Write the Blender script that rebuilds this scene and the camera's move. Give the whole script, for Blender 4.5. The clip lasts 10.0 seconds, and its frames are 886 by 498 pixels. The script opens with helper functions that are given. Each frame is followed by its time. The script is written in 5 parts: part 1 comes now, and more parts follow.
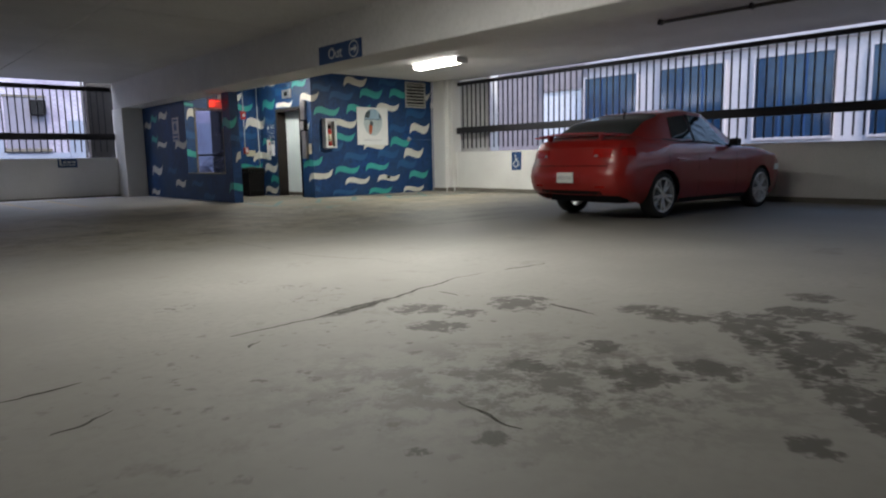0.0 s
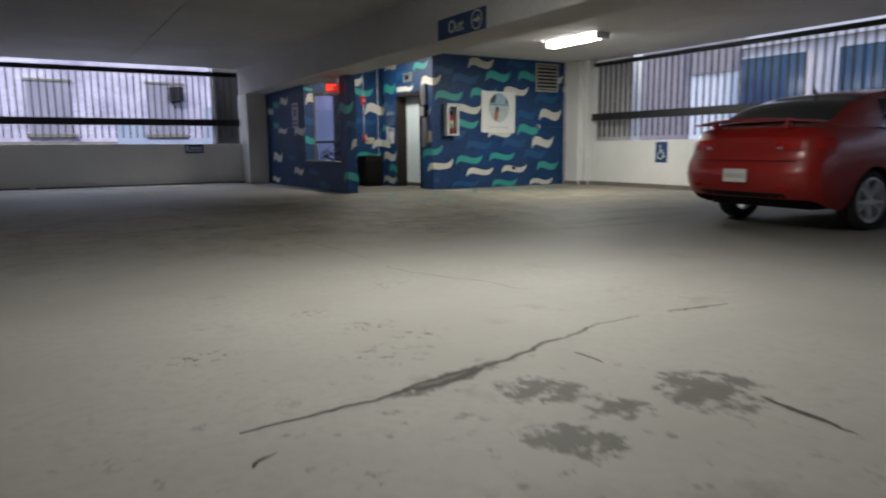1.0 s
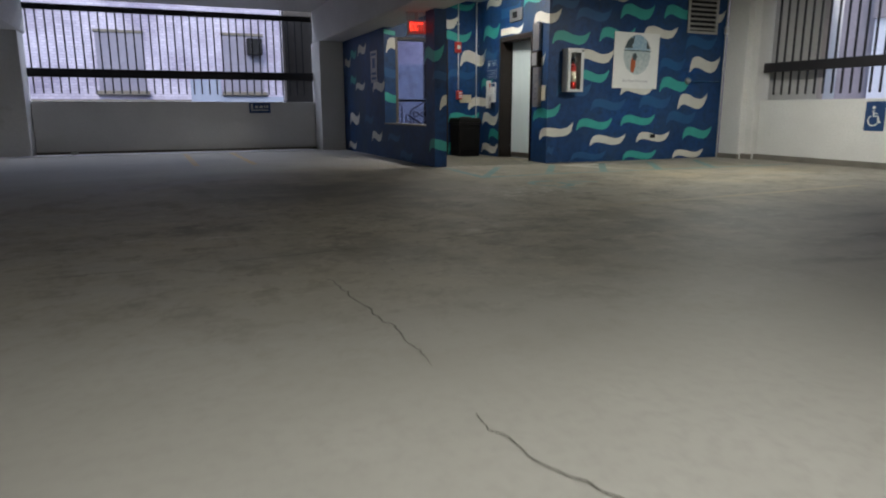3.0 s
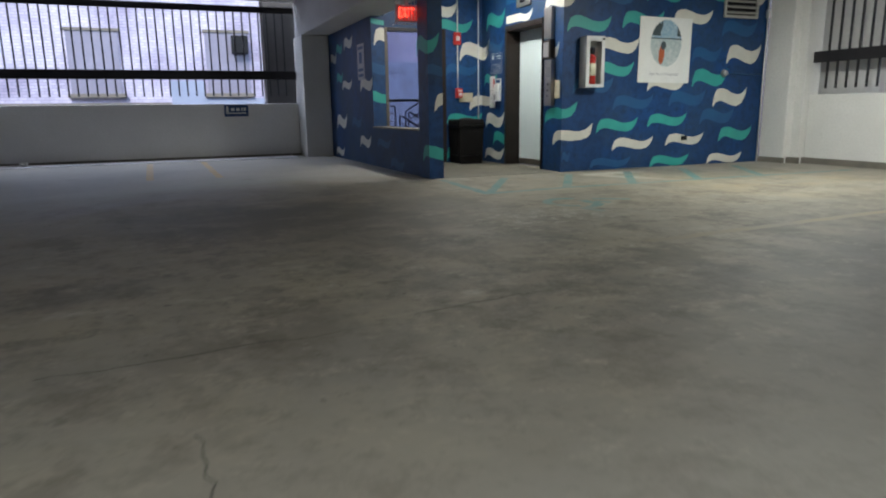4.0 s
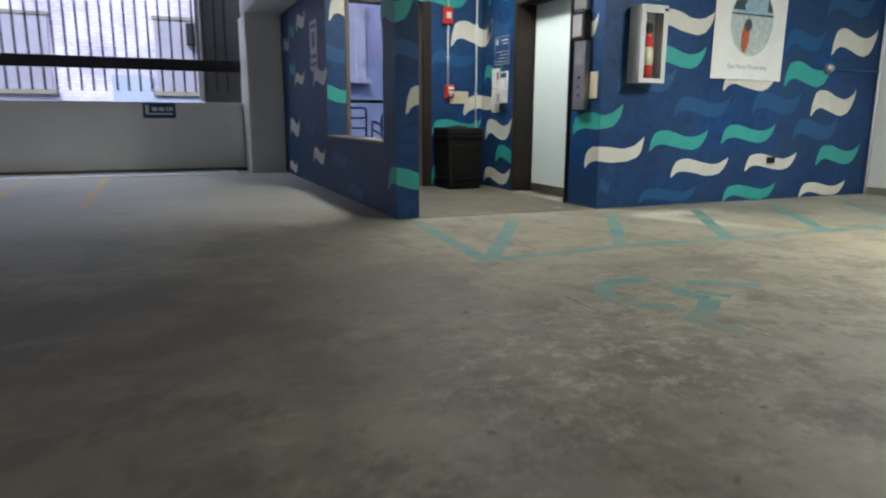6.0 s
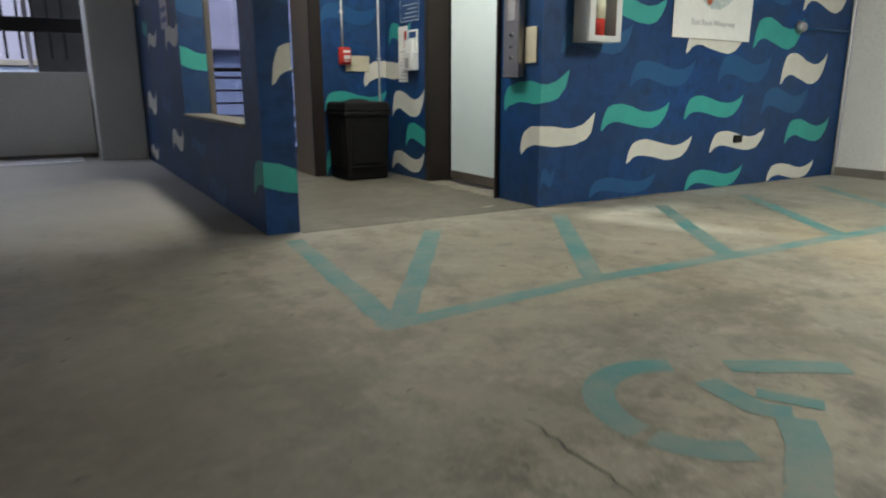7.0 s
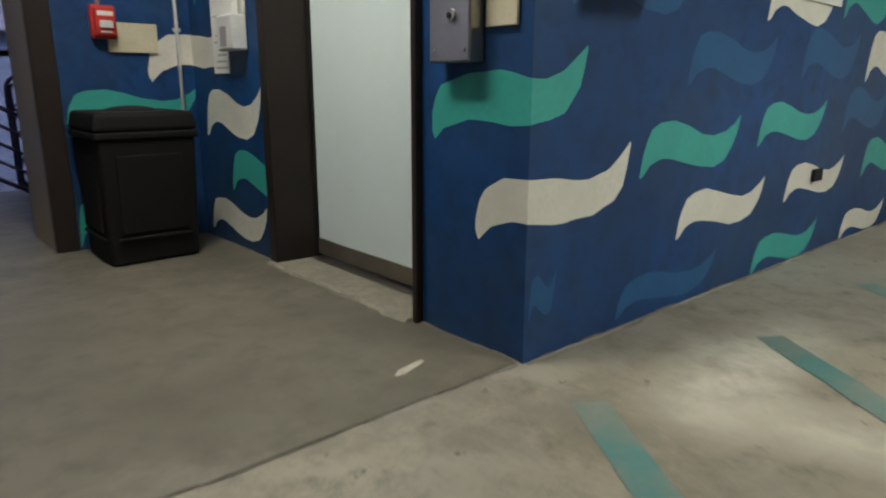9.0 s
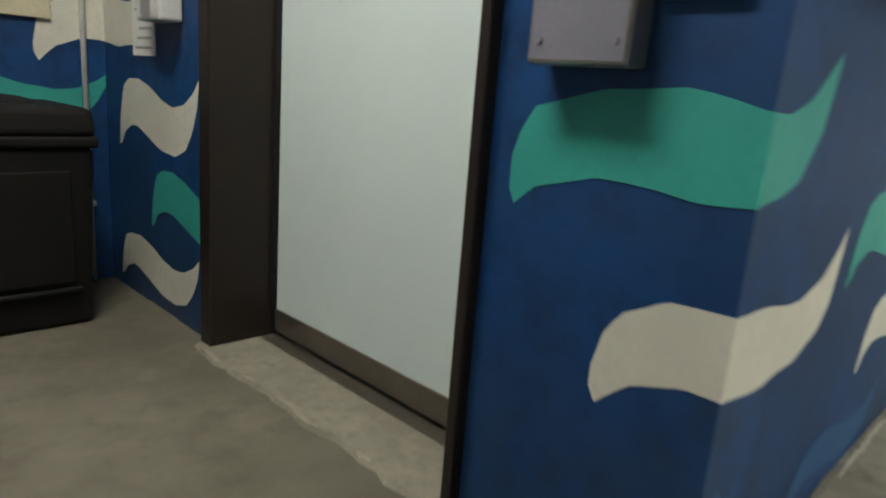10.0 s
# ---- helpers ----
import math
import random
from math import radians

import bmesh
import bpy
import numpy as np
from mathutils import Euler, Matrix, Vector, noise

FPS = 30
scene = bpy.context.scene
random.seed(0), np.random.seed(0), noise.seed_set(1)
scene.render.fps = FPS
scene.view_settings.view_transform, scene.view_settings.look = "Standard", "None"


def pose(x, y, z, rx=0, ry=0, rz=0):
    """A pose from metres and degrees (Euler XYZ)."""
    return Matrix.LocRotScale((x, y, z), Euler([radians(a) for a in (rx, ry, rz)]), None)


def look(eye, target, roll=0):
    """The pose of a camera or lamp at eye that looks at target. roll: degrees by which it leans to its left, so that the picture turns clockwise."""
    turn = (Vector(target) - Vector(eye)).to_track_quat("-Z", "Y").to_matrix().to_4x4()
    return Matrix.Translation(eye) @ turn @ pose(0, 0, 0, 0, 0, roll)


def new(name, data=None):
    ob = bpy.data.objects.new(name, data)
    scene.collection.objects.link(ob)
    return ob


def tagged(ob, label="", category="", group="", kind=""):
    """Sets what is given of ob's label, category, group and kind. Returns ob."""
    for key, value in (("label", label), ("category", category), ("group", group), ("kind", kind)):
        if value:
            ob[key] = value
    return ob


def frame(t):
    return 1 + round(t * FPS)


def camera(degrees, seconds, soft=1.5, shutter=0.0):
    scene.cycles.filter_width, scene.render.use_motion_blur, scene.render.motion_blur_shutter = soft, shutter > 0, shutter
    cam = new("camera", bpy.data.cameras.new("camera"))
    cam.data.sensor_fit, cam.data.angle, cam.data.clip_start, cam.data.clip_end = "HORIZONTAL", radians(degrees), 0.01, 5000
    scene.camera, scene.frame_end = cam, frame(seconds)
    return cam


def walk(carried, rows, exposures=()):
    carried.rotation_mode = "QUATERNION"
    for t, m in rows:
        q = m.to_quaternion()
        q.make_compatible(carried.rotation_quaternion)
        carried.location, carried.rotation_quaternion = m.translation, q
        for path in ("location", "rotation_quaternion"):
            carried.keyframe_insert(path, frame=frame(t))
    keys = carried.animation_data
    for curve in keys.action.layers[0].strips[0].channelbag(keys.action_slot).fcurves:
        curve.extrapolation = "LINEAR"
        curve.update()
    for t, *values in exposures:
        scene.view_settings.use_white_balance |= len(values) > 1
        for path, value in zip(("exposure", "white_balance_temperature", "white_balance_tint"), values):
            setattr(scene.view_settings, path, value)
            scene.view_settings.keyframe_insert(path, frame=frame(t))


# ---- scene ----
cam = camera(67.7, 10.0, soft=2.0, shutter=0.4)
METRES, EYE, TILT, LEAN, TURN = 17.54, 1.0, 0.0, 0.0, -42.1
PATH = [
    (0, (0.531, 0.725, 0.977), (1.865, 2.19, 0.703), -1.1),
    (0.5, (1.045, 1.284, 0.981), (2.283, 2.813, 0.625), -1.3),
    (1, (1.544, 1.942, 0.997), (2.575, 3.629, 0.694), -0.5),
    (1.5, (2.022, 2.712, 0.989), (2.859, 4.498, 0.662), -0.0),
    (2, (2.473, 3.513, 0.982), (3.218, 5.333, 0.619), 0.9),
    (2.5, (2.906, 4.334, 0.978), (3.658, 6.143, 0.579), 0.6),
    (3, (3.162, 5.169, 0.959), (3.928, 6.97, 0.548), -0.1),
    (4.3, (4.273, 7.265, 0.981), (5.021, 9.074, 0.573), -0.9),
    (4.5, (4.44, 7.56, 0.977), (5.206, 9.382, 0.668), -0.3),
    (5, (4.766, 8.353, 0.941), (5.483, 10.207, 0.718), -0.0),
    (5.5, (5.129, 9.131, 0.926), (5.825, 10.985, 0.648), 0.3),
    (5.7, (5.287, 9.459, 0.919), (5.999, 11.3, 0.593), 0.4),
    (6.8, (6.22, 11.222, 0.963), (7.156, 12.925, 0.488), -0.1),
    (7, (6.371, 11.506, 0.929), (7.35, 13.186, 0.459), -0.1),
    (7.5, (6.82, 12.247, 0.929), (7.877, 13.879, 0.457), -0.7),
    (8, (7.266, 12.94, 0.94), (8.43, 14.499, 0.476), -0.4),
    (8.5, (7.683, 13.627, 0.933), (8.908, 15.139, 0.468), 0.0),
    (9, (8.062, 14.239, 0.945), (9.338, 15.702, 0.463), 0.2),
    (9.5, (8.375, 14.823, 0.942), (9.72, 16.225, 0.469), 2.3),
    (10, (8.63, 15.31, 0.959), (10.026, 16.666, 0.496), 4.5),
]
walk(cam, [(t, look(eye, target, roll)) for t, eye, target, roll in PATH],
     exposures=((0.0, 1.4, 6400, 12), (1.5, 1.1, 6400, 12), (2.5, 0.98, 6400, 12), (3.2, 1.1, 6350, 11), (5.0, 1.84, 6100, 8), (7.0, 1.6, 6450, 8), (8.5, 1.38, 6600, 8), (9.5, 1.5, 6650, 8), (10.0, 1.52, 6700, 7)))

# ---- world and large lights ----
world = bpy.data.worlds.new("overcast_sky")
scene.world = world
world.use_nodes = True
wn = world.node_tree.nodes
sky = wn.new("ShaderNodeTexSky")
sky.sky_type, sky.sun_disc, sky.sun_elevation, sky.sun_rotation = "NISHITA", False, radians(48), radians(200)
world.node_tree.links.new(sky.outputs[0], wn["Background"].inputs[0])
wn["Background"].inputs[1].default_value = 0.15


def lamp(name, kind, m, energy, colour, **kw):
    data = bpy.data.lights.new(name, kind)
    data.energy, data.color = energy, colour
    for key, value in kw.items():
        if key == "size":
            data.size = value
        if key == "size_y":
            data.shape, data.size_y = "RECTANGLE", value
        if key == "angle":
            data.angle = value
    ob = new(name, data)
    ob.matrix_world = m
    return ob


lamp("sun", "SUN", look((0, 0, 30), (4, 9, 22)), 1.1, (1.0, 0.96, 0.93), angle=radians(12))

# added unseen area lamp: sky light past the slab's edge into the north opening
lamp("sky_fill_north", "AREA", look((1.0, 23.6, 4.3), (1.0, 21.0, 0.0)), 300, (0.84, 0.87, 1.0), size=20.0, size_y=1.2)

# ---- materials ----


def material(name, a, b=None, rough=0.6, metal=0.0, scale=3.0, fine=60.0, bump=0.1, spec=0.5, emit=0.0, dirt=None, dirt_amount=0.0, coat=0.0, grain=0.86):
    """Two tones blended by coarse and fine noise, with a fine relief; dirt is a third tone in patches."""
    m = bpy.data.materials.new(name)
    m.use_nodes = True
    nt = m.node_tree
    p = nt.nodes["Principled BSDF"]
    tex = nt.nodes.new("ShaderNodeTexCoord")
    b = b or tuple(c * 0.8 for c in a)

    def noise_node(s, detail=6.0, rough_n=0.6):
        n = nt.nodes.new("ShaderNodeTexNoise")
        n.inputs["Scale"].default_value, n.inputs["Detail"].default_value, n.inputs["Roughness"].default_value = s, detail, rough_n
        nt.links.new(tex.outputs["Object"], n.inputs["Vector"])
        return n

    def mix(x, y, f):
        n = nt.nodes.new("ShaderNodeMix")
        n.data_type = "RGBA"
        for sock, v in ((6, x), (7, y)):
            if isinstance(v, tuple):
                n.inputs[sock].default_value = (*v, 1)
            else:
                nt.links.new(v, n.inputs[sock])
        nt.links.new(f, n.inputs[0])
        return n.outputs[2]

    def ramp(v, lo, hi):
        n = nt.nodes.new("ShaderNodeMapRange")
        n.inputs[1].default_value, n.inputs[2].default_value = lo, hi
        nt.links.new(v, n.inputs[0])
        return n.outputs[0]

    n1, n2 = noise_node(scale), noise_node(fine, 3.0)
    col = mix(a, b, ramp(n1.outputs[0], 0.35, 0.68))
    col = mix(col, tuple(c * grain for c in a), ramp(n2.outputs[0], 0.45, 0.75))
    if dirt:
        n3 = noise_node(scale * 0.45, 8.0, 0.7)
        r = ramp(n3.outputs[0], 0.66 - dirt_amount, 0.72)
        col = mix(col, dirt, r)
    nt.links.new(col, p.inputs["Base Color"])
    p.inputs["Roughness"].default_value, p.inputs["Metallic"].default_value = rough, metal
    p.inputs["Specular IOR Level"].default_value = spec
    p.inputs["Coat Weight"].default_value = coat
    if bump:
        bn = nt.nodes.new("ShaderNodeBump")
        bn.inputs["Strength"].default_value, bn.inputs["Distance"].default_value = bump, 0.01
        nt.links.new(n2.outputs[0], bn.inputs["Height"])
        nt.links.new(bn.outputs[0], p.inputs["Normal"])
    if emit:
        nt.links.new(col, p.inputs["Emission Color"])
        p.inputs["Emission Strength"].default_value = emit
    return m


M = {}
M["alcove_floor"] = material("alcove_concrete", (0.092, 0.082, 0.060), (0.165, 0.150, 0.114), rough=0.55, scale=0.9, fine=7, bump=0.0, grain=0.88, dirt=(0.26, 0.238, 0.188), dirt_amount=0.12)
M["threshold"] = material("dusty_concrete", (0.17, 0.155, 0.12), (0.25, 0.23, 0.182), rough=0.7, scale=4, fine=25, bump=0.03, grain=0.9)
M["ceiling"] = material("ceiling_concrete", (0.64, 0.63, 0.61), (0.55, 0.54, 0.53), rough=0.8, scale=0.8, fine=14, bump=0.1)
M["white_wall"] = material("painted_concrete", (0.76, 0.75, 0.72), (0.68, 0.67, 0.64), rough=0.7, scale=1.2, fine=30, bump=0.12, dirt=(0.50, 0.48, 0.44), dirt_amount=0.02)
M["blue"] = material("mural_blue_paint", (0.0055, 0.034, 0.108), (0.007, 0.056, 0.188), rough=0.5, scale=1.2, fine=9, bump=0.05, dirt=(0.026, 0.052, 0.086), dirt_amount=0.20, grain=0.72)
M["dark_concrete"] = material("weathered_concrete", (0.10, 0.095, 0.09), (0.07, 0.065, 0.06), rough=0.85, scale=2, fine=20, bump=0.2)
M["black_steel"] = material("black_painted_steel", (0.012, 0.011, 0.013), (0.02, 0.017, 0.02), rough=0.5, scale=6, fine=80, bump=0.05)
# pale tone that paints in the daylight along the north parapet foot
M["gutter"] = material("pale_daylight_strip", (0.66, 0.66, 0.68), (0.55, 0.55, 0.57), rough=0.6, scale=1.2, fine=20, bump=0.05, grain=0.95, dirt=(0.40, 0.39, 0.38), dirt_amount=0.05)
M["kerb"] = material("kerb_concrete", (0.20, 0.18, 0.15), (0.14, 0.13, 0.11), rough=0.8, scale=3, fine=40, bump=0.2)
M["kerb_pale"] = material("chipped_concrete", (0.46, 0.43, 0.36), (0.30, 0.275, 0.22), rough=0.8, scale=9, fine=60, bump=0.1)
M["chip"] = material("broken_concrete", (0.30, 0.275, 0.215), (0.20, 0.183, 0.145), rough=0.85, scale=12, fine=70, bump=0.1)
M["brown_steel"] = material("dark_brown_steel", (0.028, 0.021, 0.018), (0.02, 0.015, 0.013), rough=0.35, scale=4, fine=60, bump=0.03)

M["white_paint"] = material("mural_white_paint", (0.62, 0.60, 0.52), (0.54, 0.52, 0.45), rough=0.55, scale=4, fine=40, bump=0.1)
M["teal_paint"] = material("mural_teal_paint", (0.035, 0.33, 0.28), (0.03, 0.27, 0.24), rough=0.5, scale=4, fine=40, bump=0.1)
M["mid_blue_paint"] = material("mural_mid_blue_paint", (0.008, 0.080, 0.195), (0.006, 0.062, 0.172), rough=0.5, scale=4, fine=40, bump=0.1)
M["lift_door"] = material("pale_lift_door", (0.60, 0.68, 0.67), (0.56, 0.64, 0.64), rough=0.32, scale=2, fine=9, bump=0.0, grain=0.97)
M["steel"] = material("brushed_steel", (0.50, 0.47, 0.45), (0.42, 0.40, 0.39), rough=0.33, metal=0.9, scale=5, fine=120, bump=0.03)
M["grey_metal"] = material("grey_painted_metal", (0.36, 0.35, 0.36), (0.30, 0.29, 0.30), rough=0.4, metal=0.3, scale=5, fine=90, bump=0.03)
M["white_metal"] = material("white_enamel", (0.62, 0.62, 0.60), (0.55, 0.55, 0.53), rough=0.35, scale=5, fine=70, bump=0.03)
M["cream"] = material("cream_plate", (0.55, 0.50, 0.36), (0.46, 0.42, 0.30), rough=0.55, scale=9, fine=60, bump=0.06)
M["vent_grey"] = material("pale_grey_louvre", (0.42, 0.41, 0.37), (0.34, 0.33, 0.30), rough=0.5, scale=9, fine=60, bump=0.05)
M["paper"] = material("paper", (0.72, 0.72, 0.68), (0.66, 0.66, 0.62), rough=0.8, scale=4, fine=60, bump=0.03)
M["red"] = material("red_enamel", (0.50, 0.03, 0.02), (0.42, 0.025, 0.02), rough=0.35, scale=8, fine=80, bump=0.03)
M["sign_blue"] = material("sign_blue", (0.012, 0.055, 0.17), (0.01, 0.045, 0.14), rough=0.45, scale=6, fine=60, bump=0.03)
M["black_plastic"] = material("black_plastic", (0.0055, 0.005, 0.005), (0.009, 0.008, 0.007), rough=0.68, scale=6, fine=160, bump=0.12)
M["black"] = material("matt_black", (0.008, 0.008, 0.009), (0.014, 0.014, 0.015), rough=0.7, scale=8, fine=60, bump=0.05)
M["tan_paint"] = material("tan_painted_door", (0.46, 0.37, 0.275), (0.41, 0.325, 0.24), rough=0.5, scale=3, fine=60, bump=0.04)
M["tan_dark"] = material("brown_painted_steel", (0.11, 0.088, 0.066), (0.085, 0.068, 0.052), rough=0.5, scale=3, fine=60, bump=0.04)
M["lilac"] = material("pale_blue_grey_paint", (0.31, 0.35, 0.45), (0.26, 0.30, 0.39), rough=0.7, scale=1.5, fine=30, bump=0.1)
M["navy_steel"] = material("navy_painted_steel", (0.022, 0.016, 0.070), (0.016, 0.012, 0.05), rough=0.4, scale=6, fine=80, bump=0.03)
M["car_red"] = material("car_red_paint", (0.30, 0.013, 0.010), (0.27, 0.012, 0.009), rough=0.34, scale=2, fine=200, bump=0.0, coat=0.55)
M["rubber"] = material("tyre_rubber", (0.015, 0.015, 0.015), (0.022, 0.021, 0.02), rough=0.75, scale=12, fine=90, bump=0.2)
M["alloy"] = material("alloy", (0.74, 0.74, 0.74), (0.66, 0.66, 0.67), rough=0.34, metal=0.55, scale=6, fine=90, bump=0.02)
M["car_glass"] = material("tinted_glass", (0.02, 0.03, 0.032), (0.015, 0.024, 0.026), rough=0.05, scale=2, fine=9, bump=0.0)
M["tail_red"] = material("tail_lamp_red", (0.42, 0.01, 0.008), (0.3, 0.008, 0.006), rough=0.12, scale=30, fine=90, bump=0.0, coat=0.6)
def brick_material(name, a, b, mortar):
    m = bpy.data.materials.new(name)
    m.use_nodes = True
    nt = m.node_tree
    p = nt.nodes["Principled BSDF"]
    tex = nt.nodes.new("ShaderNodeTexCoord")
    mp = nt.nodes.new("ShaderNodeMapping")
    mp.inputs["Rotation"].default_value = (radians(90), 0, 0)
    bk = nt.nodes.new("ShaderNodeTexBrick")
    bk.inputs["Color1"].default_value, bk.inputs["Color2"].default_value, bk.inputs["Mortar"].default_value = (*a, 1), (*b, 1), (*mortar, 1)
    bk.inputs["Scale"].default_value, bk.inputs["Mortar Size"].default_value = 1.0, 0.012
    bk.inputs["Brick Width"].default_value, bk.inputs["Row Height"].default_value = 0.24, 0.09
    n = nt.nodes.new("ShaderNodeTexNoise")
    n.inputs["Scale"].default_value, n.inputs["Detail"].default_value = 0.8, 8
    mx = nt.nodes.new("ShaderNodeMix")
    mx.data_type = "RGBA"
    mx.blend_type = "MULTIPLY"
    rp = nt.nodes.new("ShaderNodeValToRGB")
    rp.color_ramp.elements[0].position, rp.color_ramp.elements[0].color = 0.32, (0.62, 0.60, 0.66, 1)
    rp.color_ramp.elements[1].position = 0.6
    nt.links.new(tex.outputs["Object"], mp.inputs[0])
    nt.links.new(mp.outputs[0], bk.inputs["Vector"])
    nt.links.new(tex.outputs["Object"], n.inputs["Vector"])
    nt.links.new(n.outputs[0], rp.inputs[0])
    mx.inputs[0].default_value = 1.0
    nt.links.new(bk.outputs["Color"], mx.inputs[6])
    nt.links.new(rp.outputs[0], mx.inputs[7])
    nt.links.new(mx.outputs[2], p.inputs["Base Color"])
    p.inputs["Roughness"].default_value = 0.85
    return m


M["facade_white"] = brick_material("painted_brick", (0.58, 0.55, 0.66), (0.48, 0.45, 0.56), (0.40, 0.38, 0.47))
M["facade_panel"] = material("white_render", (0.56, 0.52, 0.54), (0.50, 0.46, 0.49), rough=0.7, scale=0.5, fine=8, bump=0.1)
M["facade_bright"] = material("bright_white_render", (0.82, 0.80, 0.82), (0.78, 0.76, 0.79), rough=0.7, scale=0.5, fine=8, bump=0.1)
M["facade_brick"] = material("grey_brick", (0.34, 0.29, 0.30), (0.27, 0.23, 0.24), rough=0.85, scale=1.5, fine=12, bump=0.3)
M["window_blue"] = material("blue_window_glass", (0.014, 0.038, 0.085), (0.02, 0.055, 0.12), rough=0.12, scale=0.4, fine=3, bump=0.0)
M["window_grey"] = material("boarded_window", (0.25, 0.24, 0.30), (0.20, 0.19, 0.25), rough=0.5, scale=0.8, fine=6, bump=0.1)
M["asphalt"] = material("street_paving", (0.24, 0.235, 0.23), (0.19, 0.185, 0.18), rough=0.9, scale=0.2, fine=4, bump=0.2)
M["lens"] = material("lamp_lens", (1.0, 0.97, 0.90), (1.0, 0.97, 0.90), rough=0.4, bump=0.0, emit=11.0)
M["exit_letters"] = material("lit_red_letters", (1.0, 0.045, 0.02), (1.0, 0.045, 0.02), rough=0.4, bump=0.0, emit=2.5)
M["exit_face"] = material("lit_red_face", (0.30, 0.02, 0.015), (0.30, 0.02, 0.015), rough=0.4, bump=0.0, emit=0.35)
M["pic_sky"] = material("print_pale_blue", (0.20, 0.34, 0.46), (0.42, 0.52, 0.55), rough=0.6, scale=9, fine=40, bump=0.0)
M["pic_foam"] = material("print_grey_green", (0.34, 0.42, 0.42), (0.55, 0.58, 0.55), rough=0.6, scale=14, fine=50, bump=0.0)
M["pic_dark"] = material("print_dark", (0.03, 0.05, 0.06), (0.06, 0.08, 0.08), rough=0.6, scale=20, fine=60, bump=0.0)
M["pic_orange"] = material("print_orange", (0.42, 0.10, 0.03), (0.34, 0.08, 0.03), rough=0.6, scale=20, fine=60, bump=0.0)


def glass_material():
    m = bpy.data.materials.new("clear_glass")
    m.use_nodes = True
    p = m.node_tree.nodes["Principled BSDF"]
    p.inputs["Base Color"].default_value, p.inputs["Roughness"].default_value = (0.9, 0.95, 0.95, 1), 0.02
    p.inputs["Transmission Weight"].default_value, p.inputs["IOR"].default_value = 1.0, 1.1
    return m


M["glass"] = glass_material()


def dirty_glass_material():
    """Old tinted glazing, smeared with pale dirt."""
    m = bpy.data.materials.new("dirty_tinted_glass")
    m.use_nodes = True
    nt = m.node_tree
    end = nt.nodes["Material Output"]
    clear, film, mx = nt.nodes.new("ShaderNodeBsdfTransparent"), nt.nodes.new("ShaderNodeBsdfDiffuse"), nt.nodes.new("ShaderNodeMixShader")
    clear.inputs[0].default_value, film.inputs[0].default_value = (0.55, 0.57, 0.66, 1), (0.62, 0.62, 0.68, 1)
    tex, n, r = nt.nodes.new("ShaderNodeTexCoord"), nt.nodes.new("ShaderNodeTexNoise"), nt.nodes.new("ShaderNodeMapRange")
    n.inputs["Scale"].default_value, n.inputs["Detail"].default_value, n.inputs["Roughness"].default_value = 2.6, 9, 0.7
    r.inputs[1].default_value, r.inputs[2].default_value, r.inputs[3].default_value, r.inputs[4].default_value = 0.50, 0.78, 0.05, 0.38
    nt.links.new(tex.outputs["Object"], n.inputs["Vector"])
    nt.links.new(n.outputs[0], r.inputs[0])
    nt.links.new(r.outputs[0], mx.inputs[0])
    nt.links.new(clear.outputs[0], mx.inputs[1])
    nt.links.new(film.outputs[0], mx.inputs[2])
    nt.links.new(mx.outputs[0], end.inputs[0])
    return m


M["dirty_glass"] = dirty_glass_material()


def worn_paint(name, paint, under, wear):
    """Thin floor paint, worn through to the concrete in patches."""
    m = material(name, paint, tuple(c * 0.9 for c in paint), rough=0.6, scale=5, fine=45, bump=0.03, dirt=under, dirt_amount=wear)
    return m


M["teal_line"] = worn_paint("worn_teal_line", (0.05, 0.175, 0.168), (0.21, 0.195, 0.155), 0.27)
M["yellow_line"] = worn_paint("worn_yellow_line", (0.235, 0.185, 0.10), (0.175, 0.155, 0.12), 0.34)
M["yellow_north"] = worn_paint("faded_yellow_line", (0.52, 0.36, 0.14), (0.36, 0.33, 0.28), 0.26)
M["crack"] = material("open_crack", (0.075, 0.068, 0.058), (0.11, 0.10, 0.085), rough=0.9, scale=8, fine=60, bump=0.0)
M["bronze"] = material("bronze_metal", (0.20, 0.175, 0.145), (0.15, 0.13, 0.105), rough=0.32, metal=0.7, scale=5, fine=60, bump=0.0)


CLUSTERS = ((2.9, 5.75, 0.16), (3.07, 5.27, 0.24), (3.23, 4.99, 0.22), (2.13, 5.19, 0.25), (2.94, 4.76, 0.3), (3.67, 6.22, 0.2), (7.81, 14.59, 0.12), (8.38, 14.57, 0.1), (9.18, 14.17, 0.12))


